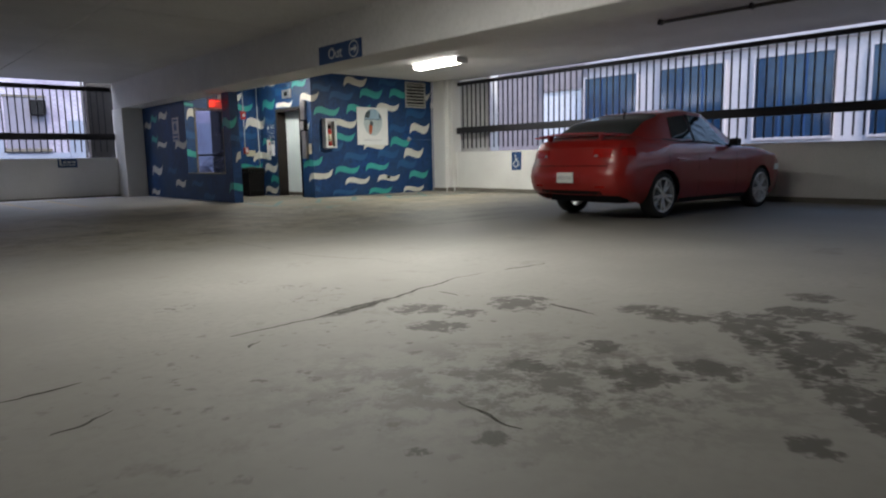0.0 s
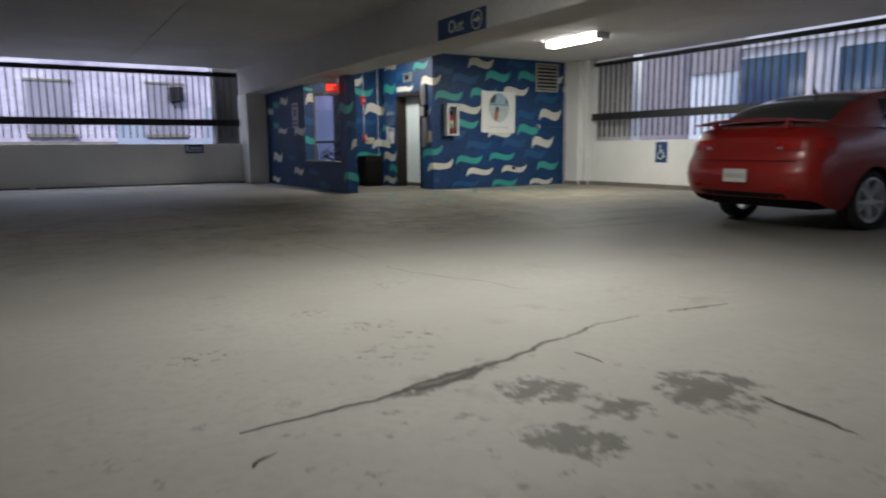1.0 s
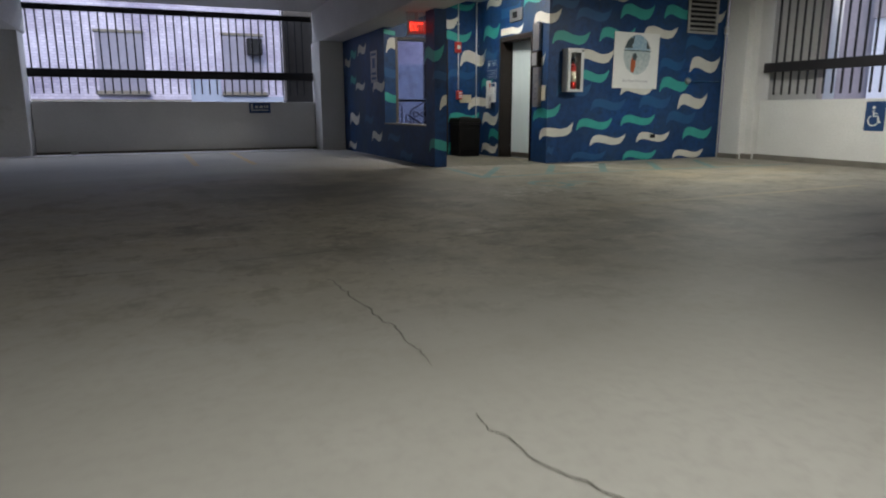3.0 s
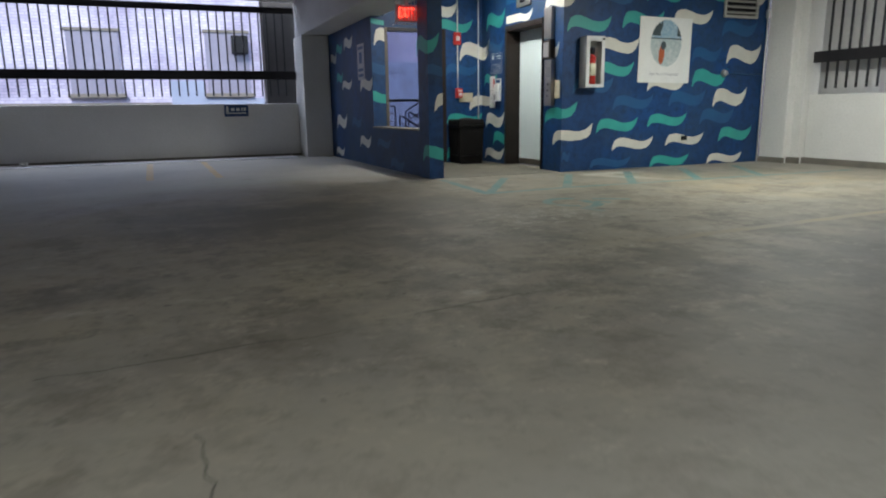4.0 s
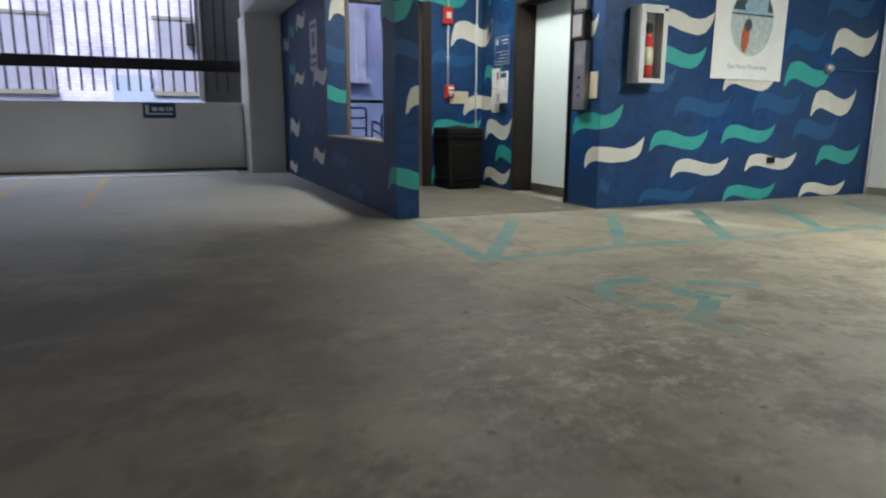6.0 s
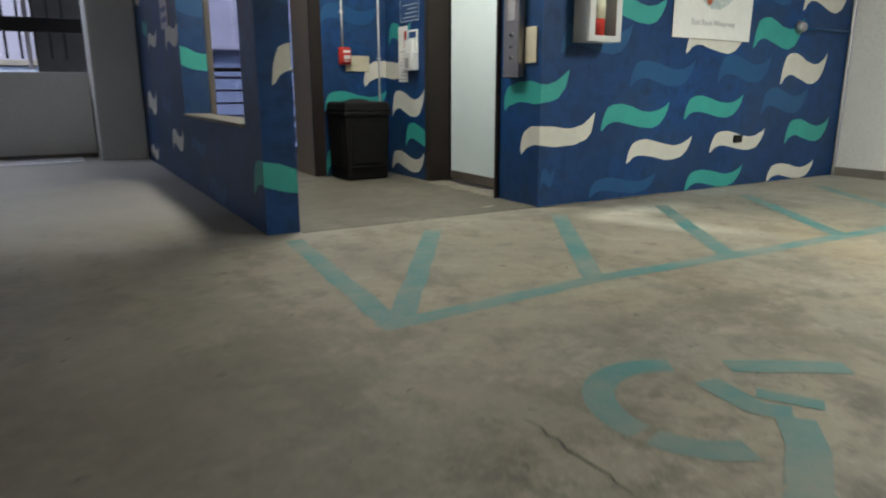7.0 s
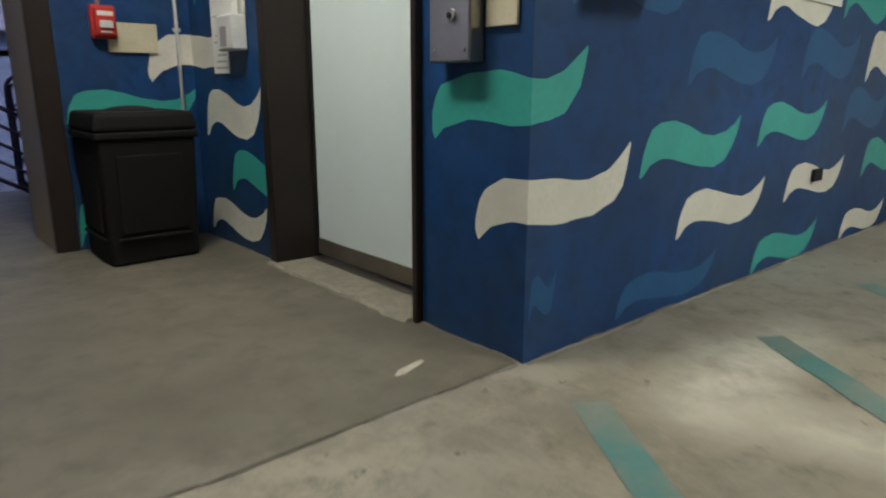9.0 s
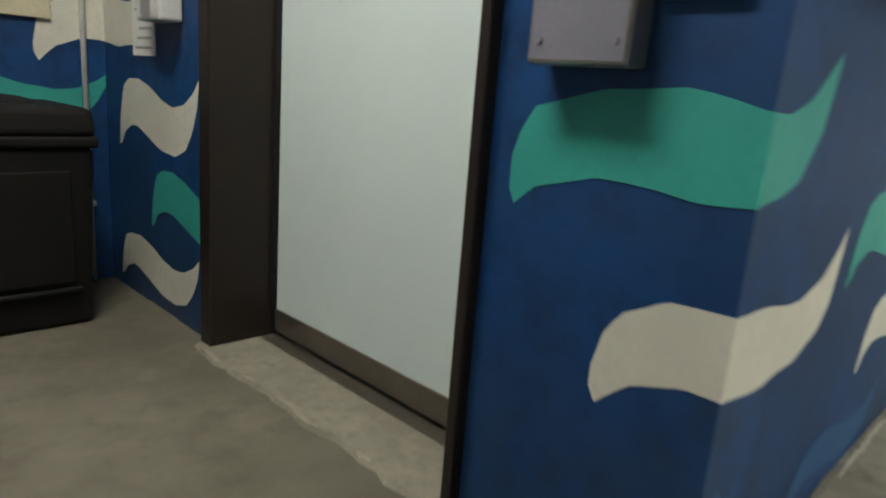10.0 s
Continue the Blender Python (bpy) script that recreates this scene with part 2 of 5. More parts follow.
def floor_material():
    """Parking-deck concrete: two tones, brown tyre grime, pale scuffs, a flaked patch of old coating, and shade and
    bright patches painted in.
    """
    m = material("deck_concrete", (0.34, 0.325, 0.296), (0.40, 0.385, 0.352), rough=0.62, scale=0.7, fine=16, bump=0.0, grain=1.0)
    nt = m.node_tree
    p = nt.nodes["Principled BSDF"]
    col = p.inputs["Base Color"].links[0].from_socket
    tex = nt.nodes.new("ShaderNodeTexCoord")

    def noise_value(scale, detail, rough, lo, hi, stretch=(1, 1, 1)):
        mp = nt.nodes.new("ShaderNodeMapping")
        mp.inputs["Scale"].default_value = stretch
        n = nt.nodes.new("ShaderNodeTexNoise")
        n.inputs["Scale"].default_value, n.inputs["Detail"].default_value, n.inputs["Roughness"].default_value = scale, detail, rough
        r = nt.nodes.new("ShaderNodeMapRange")
        r.inputs[1].default_value, r.inputs[2].default_value = lo, hi
        nt.links.new(tex.outputs["Object"], mp.inputs[0])
        nt.links.new(mp.outputs[0], n.inputs["Vector"])
        nt.links.new(n.outputs[0], r.inputs[0])
        return r.outputs[0]

    def region(cx, cy, sx, sy, inner, outer, turn=0.0):
        mp = nt.nodes.new("ShaderNodeMapping")
        mp.vector_type = "TEXTURE"
        mp.inputs["Location"].default_value, mp.inputs["Rotation"].default_value, mp.inputs["Scale"].default_value = (cx, cy, 0), (0, 0, radians(turn)), (sx, sy, 1)
        ln = nt.nodes.new("ShaderNodeVectorMath")
        ln.operation = "LENGTH"
        r = nt.nodes.new("ShaderNodeMapRange")
        r.inputs[1].default_value, r.inputs[2].default_value, r.inputs[3].default_value, r.inputs[4].default_value = inner, outer, 1.0, 0.0
        nt.links.new(tex.outputs["Object"], mp.inputs[0])
        nt.links.new(mp.outputs[0], ln.inputs[0])
        nt.links.new(ln.outputs["Value"], r.inputs[0])
        return r.outputs[0]

    def calc(op, a, b):
        n = nt.nodes.new("ShaderNodeMath")
        n.operation, n.use_clamp = op, True
        for k, v in enumerate((a, b)):
            if isinstance(v, float):
                n.inputs[k].default_value = v
            else:
                nt.links.new(v, n.inputs[k])
        return n.outputs[0]

    def mix(a, tone, f):
        n = nt.nodes.new("ShaderNodeMix")
        n.data_type = "RGBA"
        nt.links.new(a, n.inputs[6])
        n.inputs[7].default_value = (*tone, 1)
        nt.links.new(f, n.inputs[0])
        return n.outputs[2]

    # brown grime of the driving lane towards the mural, pale scuffs, and a painted dim band
    middle = region(7.9, 11.0, 9.5, 3.6, 0.45, 1.0, 8)
    lane = region(7.5, 12.6, 9.5, 4.6, 0.5, 1.0, 8)
    col = mix(col, (0.20, 0.180, 0.138), calc("MULTIPLY", lane, 0.85))
    # smooth dark band: the dimness between two lamps, put into the floor colour
    col = mix(col, (0.125, 0.114, 0.094), calc("MULTIPLY", region(7.6, 9.0, 9.5, 3.3, 0.2, 1.0, 6), 0.76))
    col = mix(col, (0.27, 0.237, 0.175), calc("MULTIPLY", lane, noise_value(0.9, 8, 0.68, 0.40, 0.62)))
    col = mix(col, (0.105, 0.090, 0.064), calc("MULTIPLY", calc("MULTIPLY", lane, 0.55), noise_value(1.25, 11, 0.74, 0.50, 0.60, (1.3, 0.8, 1))))
    col = mix(col, (0.36, 0.325, 0.25), calc("MULTIPLY", calc("MULTIPLY", lane, 0.45), noise_value(2.3, 11, 0.76, 0.54, 0.63, (0.8, 1.3, 1))))
    col = mix(col, (0.115, 0.10, 0.078), calc("MULTIPLY", middle, noise_value(1.7, 12, 0.80, 0.50, 0.62)))
    col = mix(col, (0.43, 0.40, 0.33), calc("MULTIPLY", calc("MULTIPLY", middle, 0.4), noise_value(3.6, 12, 0.82, 0.55, 0.64, (1, 1.4, 1))))
    col = mix(col, (0.10, 0.086, 0.066), calc("MULTIPLY", calc("MULTIPLY", middle, 0.55), noise_value(4.6, 12, 0.8, 0.53, 0.61)))
    col = mix(col, (0.075, 0.066, 0.052), calc("MULTIPLY", lane, noise_value(11.0, 5, 0.6, 0.66, 0.70)))
    # oily bays round the parked car, darkened further to paint in the shade there
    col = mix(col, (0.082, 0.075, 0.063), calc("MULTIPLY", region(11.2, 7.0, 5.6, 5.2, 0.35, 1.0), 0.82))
    # shade beside the fin wall, painted in as a mottled darker floor tone
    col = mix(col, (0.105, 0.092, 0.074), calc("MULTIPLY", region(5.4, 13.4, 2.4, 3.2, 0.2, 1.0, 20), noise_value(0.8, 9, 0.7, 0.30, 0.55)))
    for cx, cy, sx, sy in ((8.6, 8.5, 1.9, 0.32), (9.6, 9.2, 1.6, 0.22), (7.9, 8.0, 1.3, 0.16)):
        col = mix(col, (0.07, 0.062, 0.052), calc("MULTIPLY", region(cx, cy, sx, sy, 0.2, 1.0, -4), noise_value(1.6, 11, 0.76, 0.42, 0.56, (1, 2.2, 1))))
    # small clusters of specks
    for cx, cy, s in CLUSTERS:
        col = mix(col, (0.13, 0.122, 0.108), calc("MULTIPLY", region(cx, cy, s, s * 0.7, 0.3, 1.0), noise_value(15, 8, 0.75, 0.54, 0.60)))
    near = region(9.5, 14.6, 5.0, 2.2, 0.5, 1.0)
    col = mix(col, (0.125, 0.112, 0.088), calc("MULTIPLY", calc("MULTIPLY", near, 0.55), noise_value(1.3, 12, 0.78, 0.44, 0.66)))
    col = mix(col, (0.10, 0.088, 0.07), calc("MULTIPLY", calc("MULTIPLY", near, 0.5), noise_value(5.2, 12, 0.8, 0.54, 0.64)))
    # rust-tan tint before the lift wall
    col = mix(col, (0.30, 0.225, 0.13), calc("MULTIPLY", region(11.3, 13.2, 3.2, 1.6, 0.2, 1.0), noise_value(1.4, 6, 0.6, 0.45, 0.8)))
    # flaked dark coating near the start of the walk: mottled ground, solid blots, small specks
    flake = calc("MULTIPLY", region(2.75, 2.45, 1.5, 0.85, 0.25, 1.0, -42), noise_value(4.2, 10, 0.78, 0.46, 0.55))
    col = mix(col, (0.13, 0.12, 0.105), calc("MULTIPLY", flake, 0.8))
    for cx, cy, sx, sy, turn in ((3.02, 4.29, 0.30, 0.05, 10), (3.26, 3.97, 0.15, 0.11, -47), (3.04, 3.54, 0.15, 0.10, -47), (3.39, 3.66, 0.11, 0.08, -47), (3.83, 3.60, 0.17, 0.19, -47), (4.22, 2.89, 0.16, 0.11, -47), (4.18, 2.65, 0.13, 0.12, -47), (4.26, 2.23, 0.18, 0.30, -47),
                                 (4.0, 1.83, 0.26, 0.28, -46), (3.71, 1.76, 0.11, 0.16, -46), (4.75, 2.14, 0.21, 0.16, -47), (5.28, 2.26, 0.13, 0.12, -48), (4.48, 1.69, 0.11, 0.18, -46), (3.35, 2.62, 0.09, 0.10, -46), (2.84, 2.67, 0.08, 0.09, -46), (3.08, 2.22, 0.15, 0.13, -46),
                                 (3.36, 2.05, 0.13, 0.13, -46), (3.40, 1.40, 0.16, 0.30, -45), (2.84, 1.44, 0.07, 0.09, -45), (2.13, 2.25, 0.06, 0.05, -45), (1.87, 2.34, 0.04, 0.03, -45)):
        n = calc("ADD", region(cx, cy, sx * 1.22, sy * 1.3, 0.1, 1.6, turn), 0.0)
        blot = calc("MULTIPLY", n, noise_value(8.5, 11, 0.80, 0.36, 0.62))
        r = nt.nodes.new("ShaderNodeMapRange")
        r.inputs[1].default_value, r.inputs[2].default_value = 0.22, 0.30
        nt.links.new(blot, r.inputs[0])
        col = mix(col, (0.098, 0.09, 0.078), calc("MULTIPLY", r.outputs[0], 0.82))
    dots = calc("MULTIPLY", region(2.6, 3.3, 2.2, 1.8, 0.4, 1.0), noise_value(7.5, 6, 0.65, 0.60, 0.66))
    col = mix(col, (0.15, 0.135, 0.115), calc("MULTIPLY", dots, 0.75))
    # worn pale patch and streak by the mural corner, with reflected light painted in
    pale = calc("MULTIPLY", region(10.25, 15.15, 0.75, 0.3, 0.0, 1.0, 8), noise_value(2.2, 8, 0.7, 0.30, 0.62))
    col = mix(col, (0.62, 0.59, 0.50), pale)
    streak = calc("MULTIPLY", region(10.05, 14.65, 0.85, 0.24, 0.0, 1.0, 115), noise_value(2.6, 9, 0.72, 0.34, 0.60))
    col = mix(col, (0.46, 0.43, 0.355), streak)
    col = mix(col, (0.50, 0.47, 0.40), calc("MULTIPLY", calc("MULTIPLY", region(7.2, 12.0, 1.3, 0.9, 0.2, 1.0, 20), 0.6), noise_value(8.0, 12, 0.84, 0.50, 0.62)))
    scuff = noise_value(1.1, 9, 0.72, 0.60, 0.66)
    col = mix(col, (0.22, 0.20, 0.17), calc("MULTIPLY", scuff, 0.4))
    nt.links.new(col, p.inputs["Base Color"])
    p.inputs["Specular IOR Level"].default_value = 0.28
    return m


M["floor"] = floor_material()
for key, level in (("black_plastic", 0.2), ("brown_steel", 0.25), ("black", 0.25), ("blue", 0.35)):
    M[key].node_tree.nodes["Principled BSDF"].inputs["Specular IOR Level"].default_value = level

# ---- mesh helpers ----


def box(bm, x0, y0, z0, x1, y1, z1, m=None):
    vs = bmesh.ops.create_cube(bm, size=1.0)["verts"]
    for v in vs:
        v.co = Vector(((x0 + x1) / 2 + v.co.x * (x1 - x0), (y0 + y1) / 2 + v.co.y * (y1 - y0), (z0 + z1) / 2 + v.co.z * (z1 - z0)))
        if m:
            v.co = m @ v.co
    return vs


def boxes(*rows):
    bm = bmesh.new()
    for r in rows:
        box(bm, *r)
    return bm


def rounded(bm, width, segments=2):
    bmesh.ops.bevel(bm, geom=bm.edges[:], offset=width, segments=segments, affect="EDGES", profile=0.5)
    return bm


def rod(bm, a, b, r, n=10, r2=None):
    a, b = Vector(a), Vector(b)
    m = Matrix.Translation((a + b) / 2) @ (b - a).to_track_quat("Z", "Y").to_matrix().to_4x4()
    return bmesh.ops.create_cone(bm, cap_ends=True, segments=n, radius1=r, radius2=r if r2 is None else r2, depth=(b - a).length, matrix=m)["verts"]


def part(name, bm, mat, parent=None, label="", smooth=False):
    me = bpy.data.meshes.new(name)
    bmesh.ops.recalc_face_normals(bm, faces=bm.faces)
    bm.to_mesh(me)
    bm.free()
    for poly in me.polygons:
        poly.use_smooth = smooth
    me.materials.append(mat)
    ob = new(name, me)
    if parent:
        ob.parent = parent
    return tagged(ob, label) if label else ob


def thing(name, label, category, group="", m=None):
    ob = tagged(new(name), label, category, group)
    ob.empty_display_size = 0.1
    if m is not None:
        ob.matrix_world = m
    return ob


def structure(name, bm, mat, label, category):
    return tagged(part(name, bm, mat), label, category, kind="structure")


# ---- setting ----
CEIL_W, CEIL_E, SOFFIT = 3.37, 3.2, 2.60
floor = structure("floor", boxes((-13, -9, -0.3, 14.3, 21.3, 0.0), (-13, 21.3, -0.3, 7.62, 22.5, 0.0), (9.88, 21.3, -0.3, 14.3, 22.5, 0.0)), M["floor"], "worn grey-tan concrete parking deck with stains, cracks and painted-in shade", "floor")
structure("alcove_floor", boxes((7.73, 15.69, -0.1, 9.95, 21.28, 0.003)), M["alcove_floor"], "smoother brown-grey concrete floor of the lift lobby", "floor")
structure("ground", boxes((-400, -400, -4.2, 400, 400, -4.0)), M["asphalt"], "pale street paving far below the deck", "ground")


def grooved(x0, y0, x1, y1, z, along_x, along_y):
    """A slab's underside, cut into panels by shallow joints."""
    bm = boxes((x0, y0, z + 0.012, x1, y1, z + 0.3))
    xs, ys = [x0, *along_x, x1], [y0, *along_y, y1]
    g = 0.012
    for i in range(len(xs) - 1):
        for j in range(len(ys) - 1):
            box(bm, xs[i] + g, ys[j] + g, z, xs[i + 1] - g, ys[j + 1] - g, z + 0.013)
    return bm


structure("ceiling", grooved(-13, -9, 6.95, 22.5, CEIL_W, (-10.0, -6.5, -3.5, 0.2, 3.85), (-6, 0, 6, 12, 18.1)), M["ceiling"], "grey painted concrete ceiling slab with straight joints", "ceiling")
structure("ceiling_east", boxes((7.71, -9, CEIL_E, 14.3, 22.5, CEIL_E + 0.3)), M["ceiling"], "grey painted concrete ceiling slab over the parking bay", "ceiling")
for x0, x1 in ((6.95, 7.71), (0.0, 0.7), (-7.05, -6.35)):
    structure("beam", rounded(boxes((x0, -9, SOFFIT, x1, 22.5, 3.9)), 0.025), M["ceiling"], "deep painted concrete ceiling beam", "beam")
structure("column", rounded(boxes((6.91, 21.6, -0.1, 7.50, 22.49, SOFFIT)), 0.02), M["white_wall"], "painted concrete column beside the mural wall", "column")
for x0 in (0.03, -7.05):
    structure("column", rounded(boxes((x0, 21.75, -0.1, x0 + 0.62, 22.49, SOFFIT)), 0.02), M["white_wall"], "painted concrete column in the parapet line", "column")
structure("column", rounded(boxes((13.83, 15.15, -0.1, 14.31, 15.665, CEIL_E)), 0.02), M["white_wall"], "white painted concrete corner column", "column")
structure("column", rounded(boxes((13.96, 14.97, -0.1, 14.32, 15.15, CEIL_E)), 0.015), M["white_wall"], "white painted pilaster beside the parapet", "column")
structure("parapet_north", rounded(boxes((-13, 22.3, -0.1, 0.02, 22.5, 1.17), (0.66, 22.3, -0.1, 6.90, 22.5, 1.17)), 0.012), M["white_wall"], "low painted concrete parapet wall", "wall")
structure("parapet_east", rounded(boxes((14.1, -9, -0.1, 14.3, 14.96, 1.14)), 0.012), M["white_wall"], "low white painted concrete parapet wall", "wall")
# the patch of daylight on the floor, built as a thin pale slab
structure("gutter", rounded(boxes((-13, 21.45, -0.02, 6.7, 22.22, 0.012)), 0.01), M["gutter"], "pale worn strip along the parapet foot, standing in for daylight", "gutter")
structure("wall_stair", boxes((8.803, 18.605, -0.05, 8.96, 19.03, CEIL_E), (8.803, 18.464, -0.05, 8.918, 18.604, 2.42)), M["tan_paint"], "tan painted wall beside the stairs", "wall")
# unseen closing walls, added so that no daylight enters from south and west
structure("wall_south", boxes((-13, -9.2, -0.1, 14.3, -9, 3.9)), M["white_wall"], "plain painted concrete wall, added out of view to keep daylight out", "wall")
structure("wall_west", boxes((-13.2, -9.2, -0.1, -13, 22.5, 3.9)), M["white_wall"], "plain painted concrete wall, added out of view to keep daylight out", "wall")
structure("kerb", boxes((0.66, 22.22, -0.05, 6.9, 22.3, 0.05), (-13, 22.22, -0.05, 0.02, 22.3, 0.05)), M["kerb"], "dark low kerb along the parapet foot", "kerb")
structure("kerb", boxes((14.04, -9, -0.05, 14.1, 14.96, 0.10), (13.9, 14.93, -0.05, 13.96, 15.15, 0.10), (13.78, 15.12, -0.05, 13.83, 15.66, 0.09)), M["kerb"], "dirty concrete kerb along the parapet foot", "kerb")
wall_a = structure("wall_mural_front", boxes((9.68, 15.67, -0.1, 13.83, 15.87, CEIL_E)), M["blue"], "deep blue mural wall painted with white and teal waves", "wall")
wall_b = structure("wall_lift", boxes((9.68, 15.87, -0.1, 9.95, 16.215, CEIL_E), (9.68, 17.49, -0.1, 9.95, 18.45, CEIL_E), (9.68, 16.215, 2.38, 9.95, 17.49, CEIL_E)), M["blue"], "deep blue mural wall round the lift doorway", "wall")
wall_c = structure("wall_lobby", boxes((7.75, 18.45, 2.42, 8.92, 18.6, CEIL_E), (8.92, 18.45, -0.1, 9.95, 18.6, CEIL_E)), M["blue"], "deep blue mural wall at the back of the lobby", "wall")
wall_d = structure("wall_fin", boxes((7.505, 15.73, -0.1, 7.725, 16.12, SOFFIT), (7.505, 16.12, -0.1, 7.725, 18.42, 0.68), (7.505, 18.42, -0.1, 7.75, 21.7, SOFFIT)), M["blue"], "deep blue mural side wall with a window opening", "wall")
structure("wall_shaft", boxes((9.95, 15.87, -0.1, 12.2, 16.0, 3.2), (12.2, 15.87, -0.1, 12.4, 22.3, 3.2), (9.88, 18.6, -0.1, 9.95, 22.3, 3.2)), M["dark_concrete"], "bare concrete walls behind the lift", "wall")
part("sill", rounded(boxes((7.475, 16.12, 0.68, 7.745, 18.42, 0.705)), 0.006), M["kerb"], wall_d, "worn grey concrete sill")


# ---- painted waves ----
CREST = ((0, 0.03), (0.01, 0.31), (0.04, 0.58), (0.08, 0.82), (0.16, 0.92), (0.29, 0.95), (0.43, 0.85), (0.57, 0.70), (0.71, 0.63), (0.83, 0.68), (0.94, 0.84), (1, 1))
TROUGH = ((0, 0), (0.03, 0.02), (0.09, 0.22), (0.18, 0.31), (0.26, 0.30), (0.40, 0.19), (0.58, 0.05), (0.73, 0.02), (0.85, 0.13), (0.93, 0.39), (0.99, 0.75), (1, 0.985))
# the two long waves that fold round the lift corner
LONG_TEAL = (((0, 0.30), (0.02, 0.45), (0.06, 0.61), (0.26, 0.73), (0.45, 0.76), (0.62, 0.68), (0.73, 0.68), (0.84, 0.75), (0.92, 0.87), (1, 1)),
             ((0, 0.10), (0.018, 0), (0.085, 0.13), (0.26, 0.245), (0.41, 0.23), (0.51, 0.21), (0.64, 0.215), (0.76, 0.255), (0.86, 0.33), (0.965, 0.62), (1, 0.97)))
LONG_WHITE = (((0, 0.20), (0.023, 0.42), (0.063, 0.55), (0.16, 0.68), (0.30, 0.70), (0.53, 0.66), (0.70, 0.63), (0.845, 0.72), (0.93, 0.85), (1, 1)),
              ((0, 0.10), (0.016, 0), (0.05, 0.08), (0.10, 0.18), (0.22, 0.275), (0.30, 0.27), (0.54, 0.21), (0.74, 0.23), (0.89, 0.34), (0.966, 0.53), (1, 0.96)))


def blend(s, table):
    for (a, va), (b, vb) in zip(table, table[1:]):
        if s <= b:
            return va + (vb - va) * (s - a) / (b - a)
    return table[-1][1]


def wave(x0, z0, x1, z1, place, mat, wall, name="painted_wave", shape=(CREST, TROUGH)):
    """One brushed wave: a hanging tail at its start and a tip that curls up at its end. place(u, z) folds it onto its wall."""
    us = sorted({*[x0 + (x1 - x0) * k / 48 for k in range(49)], *([0.0] if min(x0, x1) < 0 < max(x0, x1) else [])}, reverse=x1 < x0)
    h = z1 - z0
    bm = bmesh.new()
    rows = []
    seed = Vector((x0 * 3.1, z0 * 2.7, x1))
    for u in us:
        s = (u - x0) / (x1 - x0)
        top, low = blend(s, shape[0]), blend(s, shape[1])
        wob = 0.025 * noise.noise(seed + Vector((s * 6, 0, 0)))
        top, low = top + wob, low - wob
        if top < low + 0.012:
            top = low + 0.012
        rows.append([bm.verts.new(place(u, z0 + h * low)), bm.verts.new(place(u, z0 + h * top))])
    for a, b in zip(rows, rows[1:]):
        bm.faces.new((a[0], b[0], b[1], a[1]))
    return part(name, bm, mat, wall)


G = 0.0015
on_a = lambda u, z: (9.68 + max(u, 0) - (G if u <= 0 else 0), 15.67 - G - min(u, 0), z)
on_b = lambda y, z: (9.68 - G, y if y < 17 else max(y, 17.491), z)
on_bc = lambda u, z: (9.68 + min(u, 0) - G, 18.45 - G - max(u, 0), z)
on_d = lambda y, z: (7.505 - G, y if z < 0.69 else max(y, 18.424), z)
on_de = lambda u, z: (7.505 + max(u, 0) - (G if u <= 0 else 0), 15.73 - G - min(u, 0), z)

TEAL_A = [(9.74, 2.11, 10.54, 2.36), (10.75, 2.19, 11.55, 2.47), (10.27, 1.45, 11.0, 1.69), (12.20, 1.30, 12.96, 1.61), (10.32, 0.59, 11.12, 0.82), (11.32, 0.66, 12.13, 0.88),
          (12.86, 0.38, 13.61, 0.64), (11.41, 0.0, 12.22, 0.20), (11.20, 2.61, 11.98, 2.90), (12.21, 2.66, 12.98, 2.94)]
WHITE_A = [(11.75, 2.29, 12.56, 2.53), (10.29, 1.80, 11.09, 2.06), (12.92, 1.68, 13.69, 2.01), (12.68, 0.97, 13.43, 1.29), (10.635, 0.30, 11.45, 0.51), (11.71, 0.34, 12.52, 0.55),
           (12.63, 0.0, 13.42, 0.19), (11.28, 1.24, 12.07, 1.47), (9.13, 2.45, 9.92, 2.72), (13.04, 2.63, 13.74, 2.89), (10.69, 2.90, 11.46, 3.18)]
MID_A = [(10.62, 0.945, 11.415, 1.18), (11.735, 0.98, 12.51, 1.255), (12.42, 0.68, 13.17, 0.955), (10.22, 0.03, 11.01, 0.20), (10.23, 2.53, 11.00, 2.78), (12.17, 1.70, 12.80, 1.96),
         (12.78, 2.12, 13.57, 2.40), (9.86, 1.20, 10.62, 1.46), (9.70, 0.15, 9.84, 0.32), (9.72, 2.72, 10.3, 2.94), (11.85, 2.98, 12.5, 3.18)]
for rows, mat in ((TEAL_A, M["teal_paint"]), (WHITE_A, M["white_paint"]), (MID_A, M["mid_blue_paint"])):
    for x0, z0, x1, z1 in rows:
        wave(x0 - 9.68, z0, x1 - 9.68, z1, on_a, mat, wall_a)
wave(-0.487, 0.748, 0.275, 1.074, on_a, M["teal_paint"], wall_a, shape=LONG_TEAL)
wave(-0.247, 0.408, 0.568, 0.744, on_a, M["white_paint"], wall_a, shape=LONG_WHITE)
